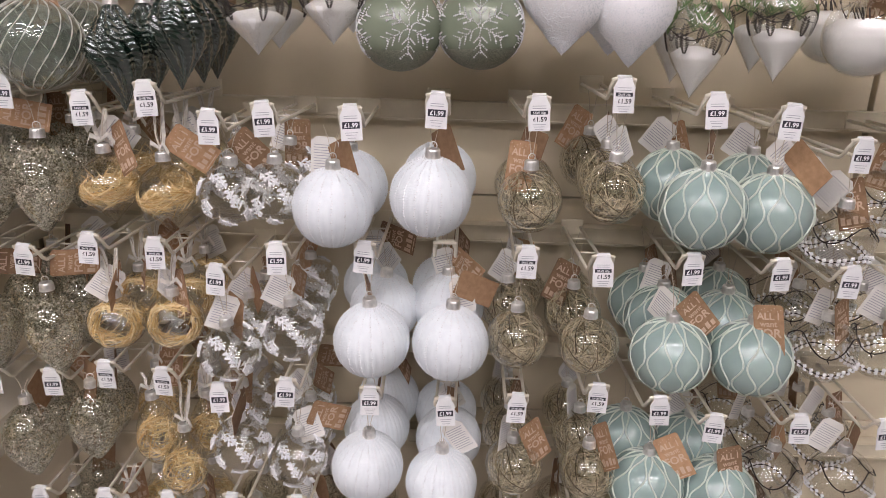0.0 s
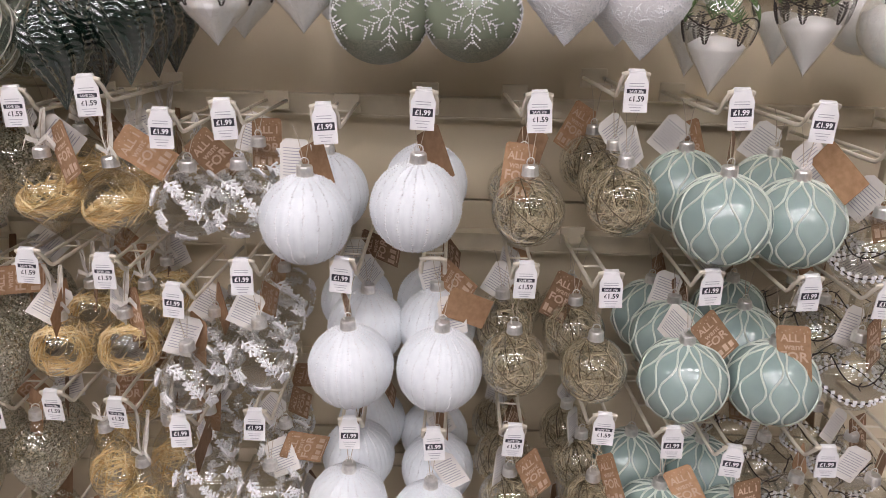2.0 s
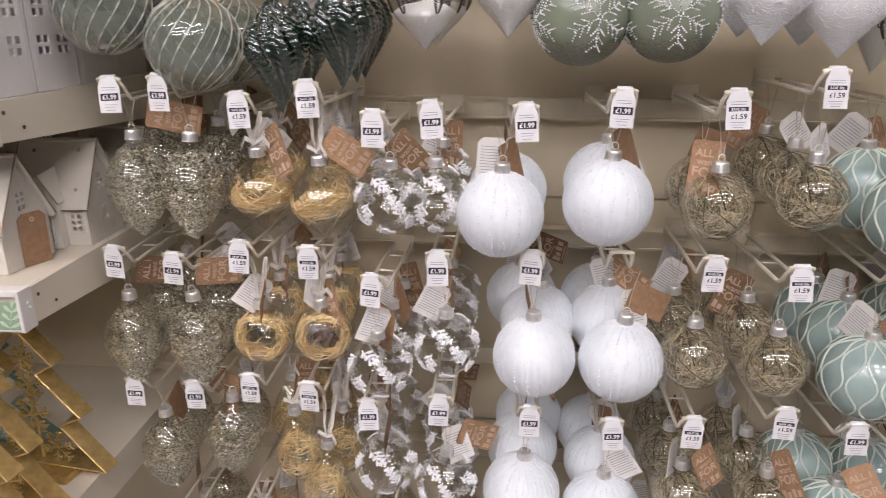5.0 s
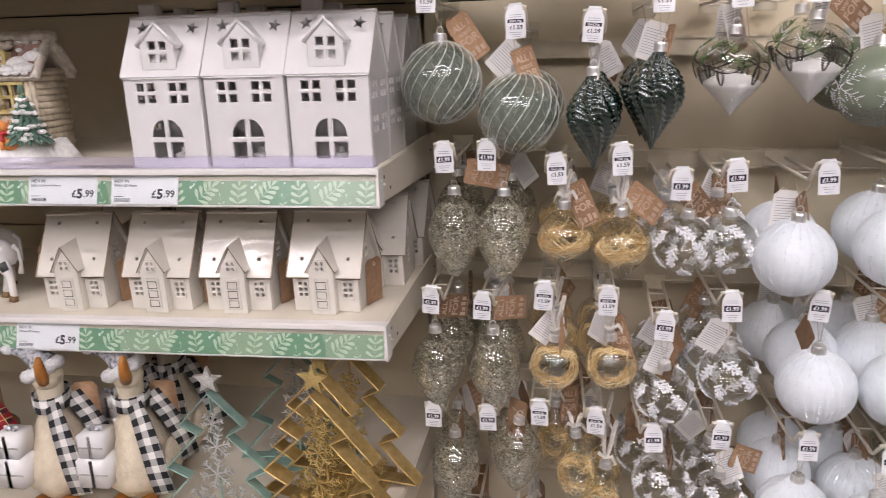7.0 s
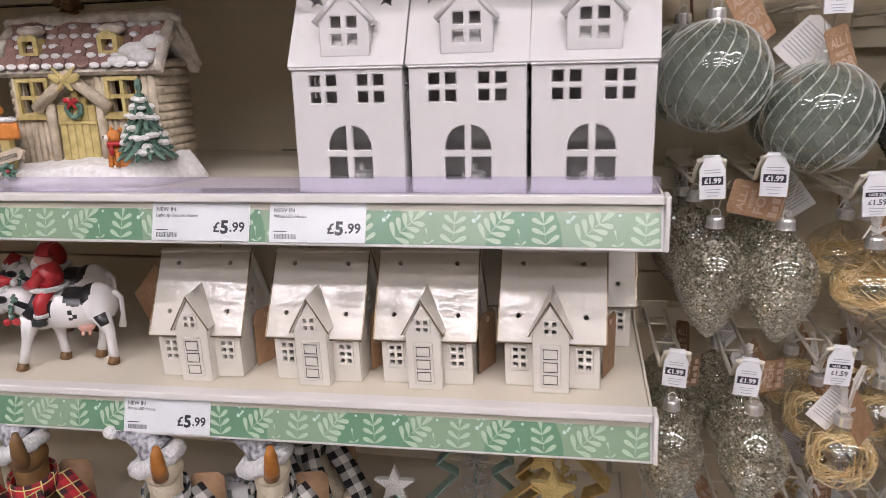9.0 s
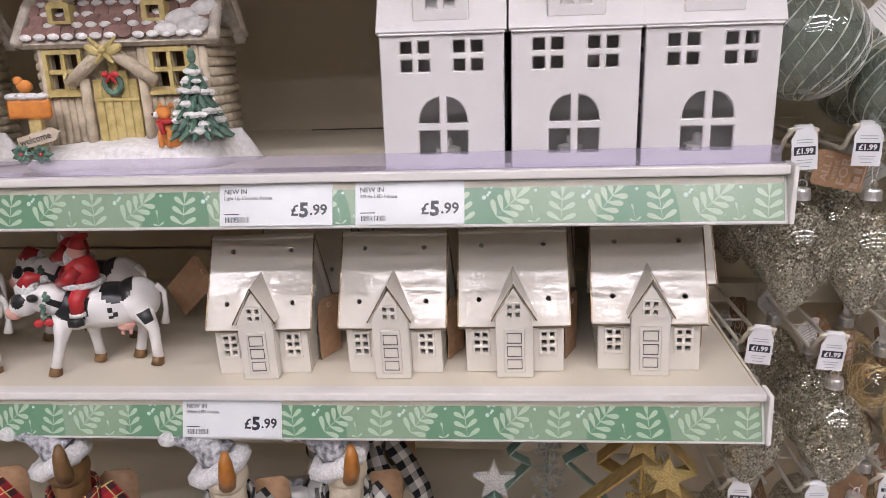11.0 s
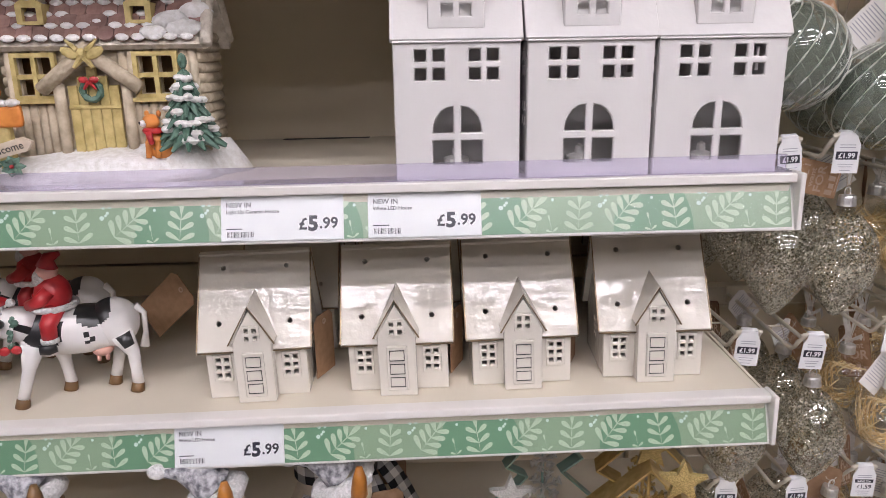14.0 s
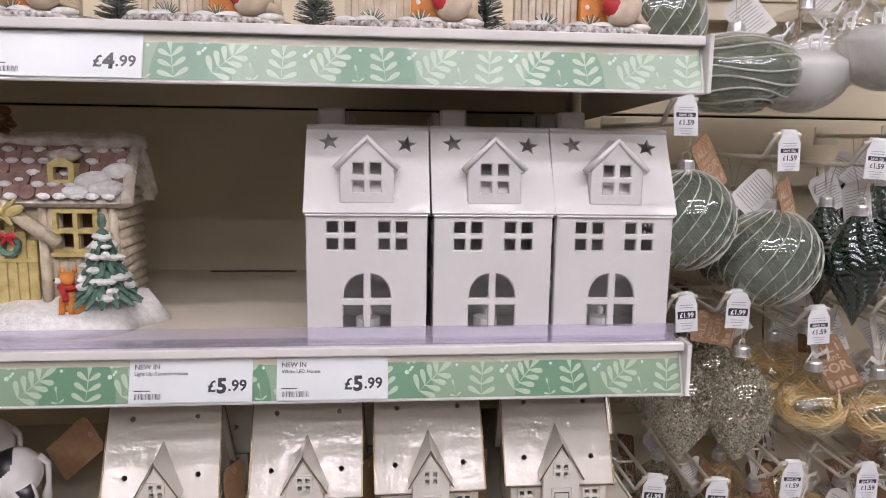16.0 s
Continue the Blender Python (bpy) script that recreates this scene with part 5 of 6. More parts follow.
# ---- small cream houses ----
def small_house():
    W, D, H, RZ = 0.0455, 0.082, 0.054, 0.128
    h = thing("ceramic_cottage", "small glossy cream ceramic cottage with pierced windows and gilt lines", "ceramic house", group="small cream ceramic cottages")

    def six(cx, cz):
        return [rect(cx + dx - 0.0022, cx + dx + 0.0022, cz + dz - 0.0022, cz + dz + 0.0022) for dx in (-0.0037, 0.0037) for dz in (-0.0075, 0, 0.0075)]
    bm = plate(rect(-W, W, 0, H), six(-0.031, 0.030) + six(0.031, 0.030), 0.004)
    for x in (-W, W - 0.004):
        plate([(0.004, 0), (D, 0), (D, H), (D / 2, RZ - 0.01), (0.004, H)], six(D * 0.5, 0.035) + six(D * 0.5, 0.075), 0.004, m=pose(x + 0.004, 0, 0, 0, 0, 90), bm=bm)
    plate(rect(-W, W, 0, H), (), 0.004, m=pose(0, D - 0.004, 0), bm=bm)
    box(bm, -W + 0.004, W - 0.004, 0.004, D - 0.004, 0.0, 0.003)
    part("wall", bm, CREAMGLAZE, h)
    for s in (-1, 1):
        bm = plate(rect(-0.0085, 0.0085, -0.0135, 0.0135), [[(x, z) for x, z in q] for q in six(0, 0)], 0.0015, m=pose(s * 0.031, -0.0014, 0.030))
        part("window_frame", bm, CREAMGLAZE, h)
    run, rise = D / 2 + 0.006, RZ - H + 0.008
    ln, ang = math.hypot(run, rise), math.degrees(math.atan2(rise, run))

    def hole(x, z):
        return [(x + 0.0023 * math.cos(t), z + 0.0023 * math.sin(t)) for t in (6.283 * i / 10 for i in range(10))]
    for back in (0, 1):
        bm = plate([(-0.051, 0), (0.051, 0), (0.051, ln), (-0.051, ln)], [hole(-0.029, ln * 0.82), hole(0.029, ln * 0.82), hole(-0.032, ln * 0.27), hole(0.032, ln * 0.27)], 0.005)
        m = pose(0, -0.006, H - 0.006, ang - 90, 0, 0)
        if back:
            m = pose(0, D, 0) @ pose(0, 0, 0, 0, 0, 180) @ m
        part("roof_slope", bm, CREAMGLAZE, h, m=m)
    bm = bmesh.new()
    tube(bm, [(-0.051, -0.0062, H - 0.007), (0.051, -0.0062, H - 0.007)], 0.0007, 4)
    for s in (-1, 1):
        tube(bm, [(s * 0.0512, -0.006, H - 0.005), (s * 0.0512, D / 2, RZ + 0.001), (s * 0.0512, D + 0.006, H - 0.005)], 0.0008, 4)
    part("gilt_edge", bm, GOLDLINE, h, "worn gilt edge line")
    # porch with its own gable
    P = -0.013
    quad = [rect(dx - 0.0020, dx + 0.0020, 0.066 + dz - 0.0022, 0.066 + dz + 0.0022) for dx in (-0.0036, 0.0036) for dz in (-0.0036, 0.0036)]
    bm = plate([(-0.017, 0), (0.017, 0), (0.017, 0.060), (0, 0.088), (-0.017, 0.060)], quad, 0.004, m=pose(0, P, 0))
    box(bm, -0.017, -0.013, P + 0.004, 0.006, 0, 0.060)
    box(bm, 0.013, 0.017, P + 0.004, 0.006, 0, 0.060)
    part("porch", bm, CREAMGLAZE, h)
    bm = bmesh.new()
    for s in (-1, 1):
        a = [(0, P - 0.0012, 0.0935), (s * 0.0205, P - 0.0012, 0.0585), (s * 0.0205, 0.004, 0.0585), (0, 0.030, 0.0985)]
        lo = [bm.verts.new(p) for p in a]
        hi = [bm.verts.new((p[0] * 0.9, p[1], p[2] - 0.0028)) for p in a]
        bm.faces.new(lo), bm.faces.new(hi[::-1])
        for i in range(4):
            bm.faces.new((lo[i], hi[i], hi[(i + 1) % 4], lo[(i + 1) % 4]))
    bmesh.ops.recalc_face_normals(bm, faces=bm.faces[:])
    part("porch_roof", bm, CREAMGLAZE, h)
    bm = bmesh.new()
    tube(bm, [(-0.0205, P - 0.0022, 0.0572), (0, P - 0.0022, 0.0925), (0.0205, P - 0.0022, 0.0572)], 0.0008, 4)
    part("gilt_gable", bm, GOLDLINE, h, "dark gilt gable line")
    bm = bmesh.new()
    for z0, z1 in ((0.010, 0.019), (0.0225, 0.032), (0.0355, 0.045)):
        tube(bm, [(-0.0065, P - 0.0022, z0), (0.0065, P - 0.0022, z0), (0.0065, P - 0.0022, z1), (-0.0065, P - 0.0022, z1)], 0.00055, 4, closed=True)
    part("door_panel_line", bm, DARK, h, "fine dark door panel lines")
    part("door", softbox(-0.0095, 0.0095, P - 0.0020, P + 0.001, 0.006, 0.049, 0.0008, 1), CREAMGLAZE, h)
    part("gable_window_frame", plate(rect(-0.008, 0.008, 0.058, 0.074), quad, 0.0012, m=pose(0, P - 0.0012, 0)), CREAMGLAZE, h)
    return h


def side_tag(x, y, z, turn, lean, w=0.034, h=0.062):
    """A kraft card tag leaning on the side of a house."""
    tg = thing("kraft_tag", "brown kraft card tag leaning against a ceramic house", "card tag", pose(x, y, z, 0, lean, turn), "kraft tags by the houses")
    part("card", plate([(-w / 2, 0), (w / 2, 0), (w / 2, h - 0.006), (w / 2 - 0.006, h), (-w / 2 + 0.006, h), (-w / 2, h - 0.006)], (), 0.0006), KRAFT, tg)
    bm = bmesh.new()
    lathe(bm, [(0.0016, 0), (0.003, 0), (0.003, 0.0006), (0.0016, 0.0006)], 10, m=pose(0, -0.0003, h - 0.008, 90, 0, 0))
    part("eyelet", bm, KRAFTPALE, tg)


cott = small_house()
soften(cott, 0.0009)
first = True
for i, x in enumerate((-1.0915, -0.9625, -0.8490, -0.7270)):
    for j in range(3):
        off = (0, 0.012, 0.02)[j] + (0.022 if i == 3 and j else 0)
        m = pose(x + off, (0.800, 0.801, 0.803, 0.806)[i] + j * 0.106, 1.1620 + (x + off + 0.86) * 0.0218, 0, -1.25, (2, -1, 0.5, -2)[i] if j == 0 else jit.uniform(-5, 5))
        if first:
            cott.matrix_basis = m
            first = False
        else:
            copy_thing(cott, m)
    side_tag(x + 0.0545, 0.845, 1.1622 + (x + 0.9145) * 0.0218, 68, 0)


# ---- light-up log cabins ----
def log_cabin():
    c = thing("log_cabin_ornament", "painted ceramic log cabin with snowy tiled roof and small fir tree", "ornament", group="light-up log cabins")
    bm = bmesh.new()
    n = 40
    top, bot = [], []
    for i in range(n):
        t = 2 * math.pi * i / n
        r = 1 + 0.05 * math.sin(5 * t) + 0.03 * math.sin(9 * t + 1)
        bot.append(bm.verts.new((-0.004 + 0.116 * r * math.cos(t), 0.016 + 0.066 * r * math.sin(t), 0)))
        top.append(bm.verts.new((-0.004 + 0.098 * r * math.cos(t), 0.014 + 0.052 * r * math.sin(t), 0.017 + 0.012 * max(0, math.cos(t)) + 0.003 * math.sin(7 * t))))
    bm.faces.new(bot[::-1])
    for i in range(n):
        bm.faces.new((bot[i], bot[(i + 1) % n], top[(i + 1) % n], top[i]))
    mid = bm.verts.new((0, 0.014, 0.030))
    for i in range(n):
        bm.faces.new((top[i], top[(i + 1) % n], mid))
    bmesh.ops.subdivide_edges(bm, edges=bm.edges[:], cuts=2, use_grid_fill=True)
    for v in bm.verts:
        if v.co.z > 0.004:
            v.co.z += 0.003 * noise.noise(v.co * 60)
    part("snow_base", bm, SNOW, c, "glittered white snow base", True)
    W, E, R = 0.082, 0.119, 0.164
    door = [(-0.030, 0.0), (0.014, 0.0), (0.014, 0.052), (-0.008, 0.074), (-0.030, 0.052)]
    wins = pane_group(-0.056, 0.088, 0.0125, 0.0135, 0.004) + pane_group(0.047, 0.088, 0.0125, 0.0135, 0.004)
    part("front_wall", plate(rect(-W, W, 0.01, E), wins, 0.006), LOG, c)
    for i in range(22):
        x = -W + 0.004 + i * (2 * W - 0.008) / 21
        if -0.034 < x < 0.018:
            continue
        in_win = -0.074 < x < -0.038 or 0.029 < x < 0.065
        for z0, z1 in (((0.014, 0.069), (0.107, E)) if in_win else ((0.014, E),)):
            bm = bmesh.new()
            tube(bm, [(x, 0, z0), (x + 0.0004, -0.001, (z0 + z1) / 2), (x, 0, z1)], 0.0042, 7)
            part("log", bm, LOG, c, smooth=True)
    for s in (-1, 1):
        for i in range(13):
            z = 0.014 + i * 0.0088
            y1 = 0.060 if z < E else 0.060 - (z - E) * 0.55
            y0 = 0.0 if z < E else (z - E) * 0.55
            bm = bmesh.new()
            tube(bm, [(s * W, y0, z), (s * W, y1, z)], 0.0050, 7)
            part("side_log", bm, LOG, c, smooth=True)
    bm = bmesh.new()
    box(bm, -W, W, 0.054, 0.060, 0.01, E)
    part("back_wall", bm, LOG, c)
    # added dark box behind the panes: its brown stands for the room's shade
    bm = bmesh.new()
    box(bm, -W + 0.004, W - 0.004, 0.016, 0.050, 0.014, E - 0.004)
    part("light_box", bm, BROWNPAINT, c, "dark brown box added inside the cabin as its unlit interior")
    for cx in (-0.056, 0.047):
        bm = plate(rect(cx - 0.019, cx + 0.019, 0.068, 0.108), [rect(cx - 0.015, cx + 0.015, 0.072, 0.104)], 0.004, m=pose(0, -0.0062, 0))
        box(bm, cx - 0.002, cx + 0.002, -0.0055, -0.002, 0.072, 0.104)
        box(bm, cx - 0.015, cx + 0.015, -0.005, -0.0025, 0.086, 0.090)
        box(bm, cx - 0.021, cx + 0.021, -0.0085, -0.002, 0.0655, 0.0690)
        part("window_frame", bm, YELLOWWOOD, c, "yellow painted window frame")
    for i in range(5):
        x0 = -0.030 + i * 0.0088
        mx = 0.096 - abs(x0 + 0.0044 + 0.008) * 0.9
        part("door_plank", softbox(x0, x0 + 0.0083, -0.006, -0.002, 0.018, mx, 0.0007, 1), YELLOWWOOD, c, "yellow painted door plank")
    part("door_rail", softbox(-0.0305, 0.0145, -0.0072, -0.0055, 0.060, 0.0635, 0.0006, 1), YELLOWWOOD, c)
    for s in (-1, 1):
        bm = bmesh.new()
        tube(bm, [(-0.008 + s * 0.042, -0.010, 0.077), (-0.008 + s * 0.02, -0.011, 0.094), (-0.008 - s * 0.004, -0.011, 0.111)], 0.0062, 9)
        part("porch_log", bm, LOG, c, "thick beige porch log", True)
        bm = bmesh.new()
        tube(bm, [(-0.008 + s * 0.029, -0.006, 0.014), (-0.008 + s * 0.029, -0.006, 0.082)], 0.0050, 8)
        part("porch_post", bm, LOG, c, "", True)
    bm = bmesh.new()
    for s in (-1, 1):
        blob(bm, (-0.008 + s * 0.010, -0.017, 0.107), (0.009, 0.003, 0.0045), rot=(0, -s * 25, 0), seg=8)
        tube(bm, [(-0.008, -0.017, 0.105), (-0.008 + s * 0.008, -0.018, 0.095)], [0.003, 0.0015], 5)
        tube(bm, [(-0.008 + s * 0.004, -0.017, 0.109), (-0.008 + s * 0.013, -0.017, 0.118)], [0.003, 0.001], 5)
    blob(bm, (-0.008, -0.018, 0.107), 0.0042, seg=8)
    part("bow", bm, YELLOWWOOD, c, "dull gold bow over the door")
    bm = bmesh.new()
    tube(bm, [(-0.008 + 0.0078 * math.cos(t), -0.009, 0.076 + 0.0078 * math.sin(t)) for t in (6.283 * i / 14 for i in range(14))], [0.0026 + 0.0007 * (i % 2) for i in range(14)], 5, closed=True)
    part("wreath", bm, FIR, c, "green wreath")
    bm = bmesh.new()
    for s in (-1, 1):
        blob(bm, (-0.008 + s * 0.0045, -0.012, 0.085), (0.0045, 0.002, 0.003), seg=7)
        tube(bm, [(-0.008, -0.012, 0.084), (-0.008 + s * 0.005, -0.012, 0.077)], [0.002, 0.001], 5)
    part("ribbon", bm, RED, c, "red ribbon")
    for i in range(3):
        part("step", softbox(-0.033 - 0.002 * i, 0.017 + 0.001 * i, -0.014 - 0.010 * i, -0.004 - 0.008 * i, 0.008, 0.021 - 0.0045 * i, 0.0012, 1), YELLOWWOOD, c, "worn wooden step")
    # roof with rows of scalloped tiles
    run, rise = 0.041, R - E + 0.006
    ln, ang = math.hypot(run, rise), math.degrees(math.atan2(rise, run))
    front = pose(0, -0.011, E - 0.006, ang - 90, 0, 0)
    for back in (0, 1):
        m = front if not back else pose(0, 0.060, 0) @ pose(0, 0, 0, 0, 0, 180) @ front
        part("roof_board", plate(rect(-W - 0.012, W + 0.012, 0, ln), (), 0.006), SNOWBROWN, c, m=m)
    tile = bmesh.new()
    plate([(-0.0065, 0.014), (-0.0065, 0.004), (-0.004, 0.001), (0, 0), (0.004, 0.001), (0.0065, 0.004), (0.0065, 0.014)], (), 0.003, bm=tile)
    tob = part("tile", tile, TILEMAT, c, m=front @ pose(0, -0.003, 0.02))
    tmesh = tob.data
    snowtip = bmesh.new()
    blob(snowtip, (0, -0.0005, 0.0022), (0.0062, 0.0028, 0.0034), seg=8, lump=0.3)
    sob = part("tile_snow", snowtip, SNOW, c, m=front @ pose(0, -0.003, 0.02))
    smesh = sob.data
    rr = random.Random(8)
    for row in range(5):
        for i in range(13):
            x = -0.084 + i * 0.0135 + (row % 2) * 0.0065
            z = 0.002 + row * 0.0125
            mm = front @ pose(x, -0.0045, z, rr.uniform(4, 9), rr.uniform(-4, 4), 0)
            share("tile", tmesh, c, mm)
            if rr.random() < (0.97 if row == 0 else 0.72):
                share("tile_snow", smesh, c, mm)
    bm = bmesh.new()
    tube(bm, [(x, 0.030 + 0.002 * math.sin(x * 200), R + 0.001 + 0.002 * math.sin(x * 90)) for x in (-0.1, -0.08, -0.06, -0.04, -0.02, 0, 0.02, 0.04, 0.06, 0.08, 0.1)], [0.006, 0.009, 0.008, 0.01, 0.0085, 0.009, 0.0085, 0.010, 0.011, 0.010, 0.006], 9)
    part("ridge_snow", bm, SNOWBROWN, c, "dusty snow along the ridge", True)
    bm = bmesh.new()
    for x, z, r in ((0.062, 0.020, 0.014), (0.076, 0.012, 0.012), (0.084, 0.03, 0.012), (0.050, 0.009, 0.009)):
        p = front @ Vector((x, -0.005, z))
        blob(bm, p, (r * 1.3, r * 0.6, r * 0.7), seg=10, lump=0.35)
    part("roof_snow", bm, SNOW, c, "heap of snow on the roof", True)
    for s in (-1, 1):
        bm = bmesh.new()
        tube(bm, [(s * (W + 0.012), -0.012, E - 0.006), (s * (W + 0.010), 0.009, E + 0.026), (s * (W + 0.010), 0.030, R), (s * (W + 0.010), 0.051, E + 0.026), (s * (W + 0.010), 0.070, E - 0.002)], 0.0055, 8)
        part("verge", bm, SNOWBROWN, c, "snowy roof verge", True)
    for x in (-0.052, 0.038):
        p = front @ Vector((x, 0, 0.030))
        bm = plate([(-0.011, 0), (0.011, 0), (0.011, 0.017), (0, 0.024), (-0.011, 0.017)], [rect(-0.006, 0.006, 0.003, 0.014)], 0.004, m=pose(x, p.y - 0.014, p.z - 0.006))
        for s in (-1, 1):
            box(bm, x + s * 0.0095 - 0.0015, x + s * 0.0095 + 0.0015, p.y - 0.010, p.y + 0.012, p.z - 0.006, p.z + 0.011)
        part("dormer", bm, YELLOWWOOD, c, "yellow dormer window")
        bm = bmesh.new()
        blob(bm, (x, p.y - 0.004, p.z + 0.018), (0.014, 0.012, 0.006), seg=10, lump=0.3)
        part("dormer_snow", bm, SNOWBROWN, c, "", True)
    # chimney stack of brown stones
    bm = bmesh.new()
    for i in range(28):
        blob(bm, (-0.036 + rr.uniform(-0.010, 0.010), 0.040 + rr.uniform(-0.008, 0.008), R + 0.004 + i * 0.0011), (0.006, 0.006, 0.004), seg=6, lump=0.3)
    part("chimney", bm, BROWNPAINT, c, "rough brown stone chimney")
    # fir tree
    bm = bmesh.new()
    tx, ty = 0.075, -0.020
    for tier in range(7):
        z = 0.030 + tier * 0.0088
        r = 0.030 * (1 - tier / 7.8)
        nb = 14 - tier
        for j in range(nb):
            t = 6.283 * j / nb + tier * 0.5
            tip = Vector((tx + r * math.cos(t), ty + r * math.sin(t), z - 0.003))
            tube(bm, [(tx, ty, z + 0.009), ((tx + tip.x) / 2, (ty + tip.y) / 2, z + 0.006), tip], [0.005 * (1 - tier / 9), 0.0048 * (1 - tier / 10), 0.0012], 5, 0)
            if rr.random() < 0.62:
                q = rr.uniform(0.5, 0.85)
                blob(bm, (tx * (1 - q) + tip.x * q, ty * (1 - q) + tip.y * q, z + rr.uniform(0.001, 0.005)), (rr.uniform(0.004, 0.008), rr.uniform(0.004, 0.007), rr.uniform(0.002, 0.0042)), 1, seg=7, lump=0.35)
    blob(bm, (tx, ty, 0.099), (0.004, 0.004, 0.007), 0, seg=6)
    part("fir_tree", bm, [FIR, SNOW], c, "small green fir tree with snow")
    # little dog with a scarf
    bm = bmesh.new()
    dx, dy = 0.047, -0.026
    blob(bm, (dx, dy, 0.031), (0.0085, 0.0075, 0.012), 0, seg=10)
    blob(bm, (dx + 0.004, dy + 0.001, 0.026), (0.0115, 0.009, 0.0105), 0, seg=10)
    blob(bm, (dx - 0.001, dy - 0.002, 0.050), (0.0072, 0.0068, 0.0068), 0, seg=10)
    blob(bm, (dx - 0.006, dy - 0.006, 0.049), (0.0036, 0.0034, 0.003), 2, seg=7)
    blob(bm, (dx - 0.0085, dy - 0.0075, 0.0495), 0.0013, 3, seg=5)
    for s in (-1, 1):
        blob(bm, (dx + s * 0.005, dy + 0.001, 0.0565), (0.0022, 0.0015, 0.003), 0, seg=6)
        tube(bm, [(dx + s * 0.004, dy - 0.006, 0.034), (dx + s * 0.004, dy - 0.008, 0.020)], 0.0026, 6, 0)
    tube(bm, [(dx + 0.0072 * math.cos(t), dy + 0.007 * math.sin(t), 0.0425) for t in (6.283 * i / 12 for i in range(12))], 0.0026, 6, 1, closed=True)
    tube(bm, [(dx - 0.002, dy - 0.0085, 0.042), (dx + 0.001, dy - 0.0105, 0.032)], [0.003, 0.0024], 6, 1)
    part("dog_figure", bm, [ORANGE, RED, WHITEPAINT, DARK], c, "tiny orange dog with a red scarf", True)
    # signpost, bird and welcome board
    part("sign_post", softbox(-0.084, -0.072, -0.030, -0.022, 0.012, 0.060, 0.001, 1), YELLOWWOOD, c)
    part("sign_board", softbox(-0.100, -0.058, -0.033, -0.029, 0.048, 0.066, 0.003), ORANGE, c, "orange painted sign board")
    bm = bmesh.new()
    for x in (-0.094, -0.084, -0.074, -0.065):
        blob(bm, (x, -0.031, 0.068), (0.0075, 0.005, 0.0035), seg=8, lump=0.3)
    part("sign_snow", bm, SNOW, c, "", True)
    bm = bmesh.new()
    blob(bm, (-0.080, -0.031, 0.077), (0.0075, 0.006, 0.006), 0, seg=10)
    blob(bm, (-0.084, -0.033, 0.082), (0.0045, 0.0042, 0.0042), 0, seg=8)
    tube(bm, [(-0.087, -0.035, 0.082), (-0.091, -0.036, 0.0815)], [0.0013, 0.0004], 5, 1)
    part("robin_figure", bm, [ORANGE, DARK], c, "tiny orange robin", True)
    m = pose(-0.069, -0.040, 0.031, 0, -14, 0)
    part("welcome_board", plate([(-0.021, -0.0055), (0.014, -0.0055), (0.021, 0.001), (0.014, 0.0065), (-0.021, 0.0055)], (), 0.003, m=m), WASHWOOD, c, "arrow-shaped board reading welcome")
    bm = bmesh.new()
    words(bm, "welcome", 0.0088, -0.0195, -0.0025, 0, -0.0005, "LEFT", 0.0001)
    bmesh.ops.transform(bm, matrix=m, verts=bm.verts[:])
    part("welcome_lettering", bm, DARK, c)
    for x, y in ((-0.088, -0.038), (-0.066, -0.042)):
        bm = bmesh.new()
        for j in range(7):
            t = 6.283 * j / 7
            leafp = [(x, y, 0.017), (x + 0.006 * math.cos(t), y - 0.003, 0.017 + 0.006 * math.sin(t)), (x + 0.011 * math.cos(t), y - 0.002, 0.017 + 0.009 * math.sin(t))]
            tube(bm, leafp, [0.0015, 0.0034, 0.0004], 5)
        blob(bm, (x, y - 0.004, 0.017), 0.0018, 1, seg=6)
        part("holly", bm, [FIR, RED], c, "green holly with a red berry")
    return c


cabin = log_cabin()
cabin.matrix_basis = pose(-1.212, 0.838, 1.3583, 0, 0, 1)
copy_thing(cabin, pose(-1.458, 0.838, 1.3583, 0, 0, -2))
copy_thing(cabin, pose(-1.70, 0.842, 1.3583, 0, 0, 2))


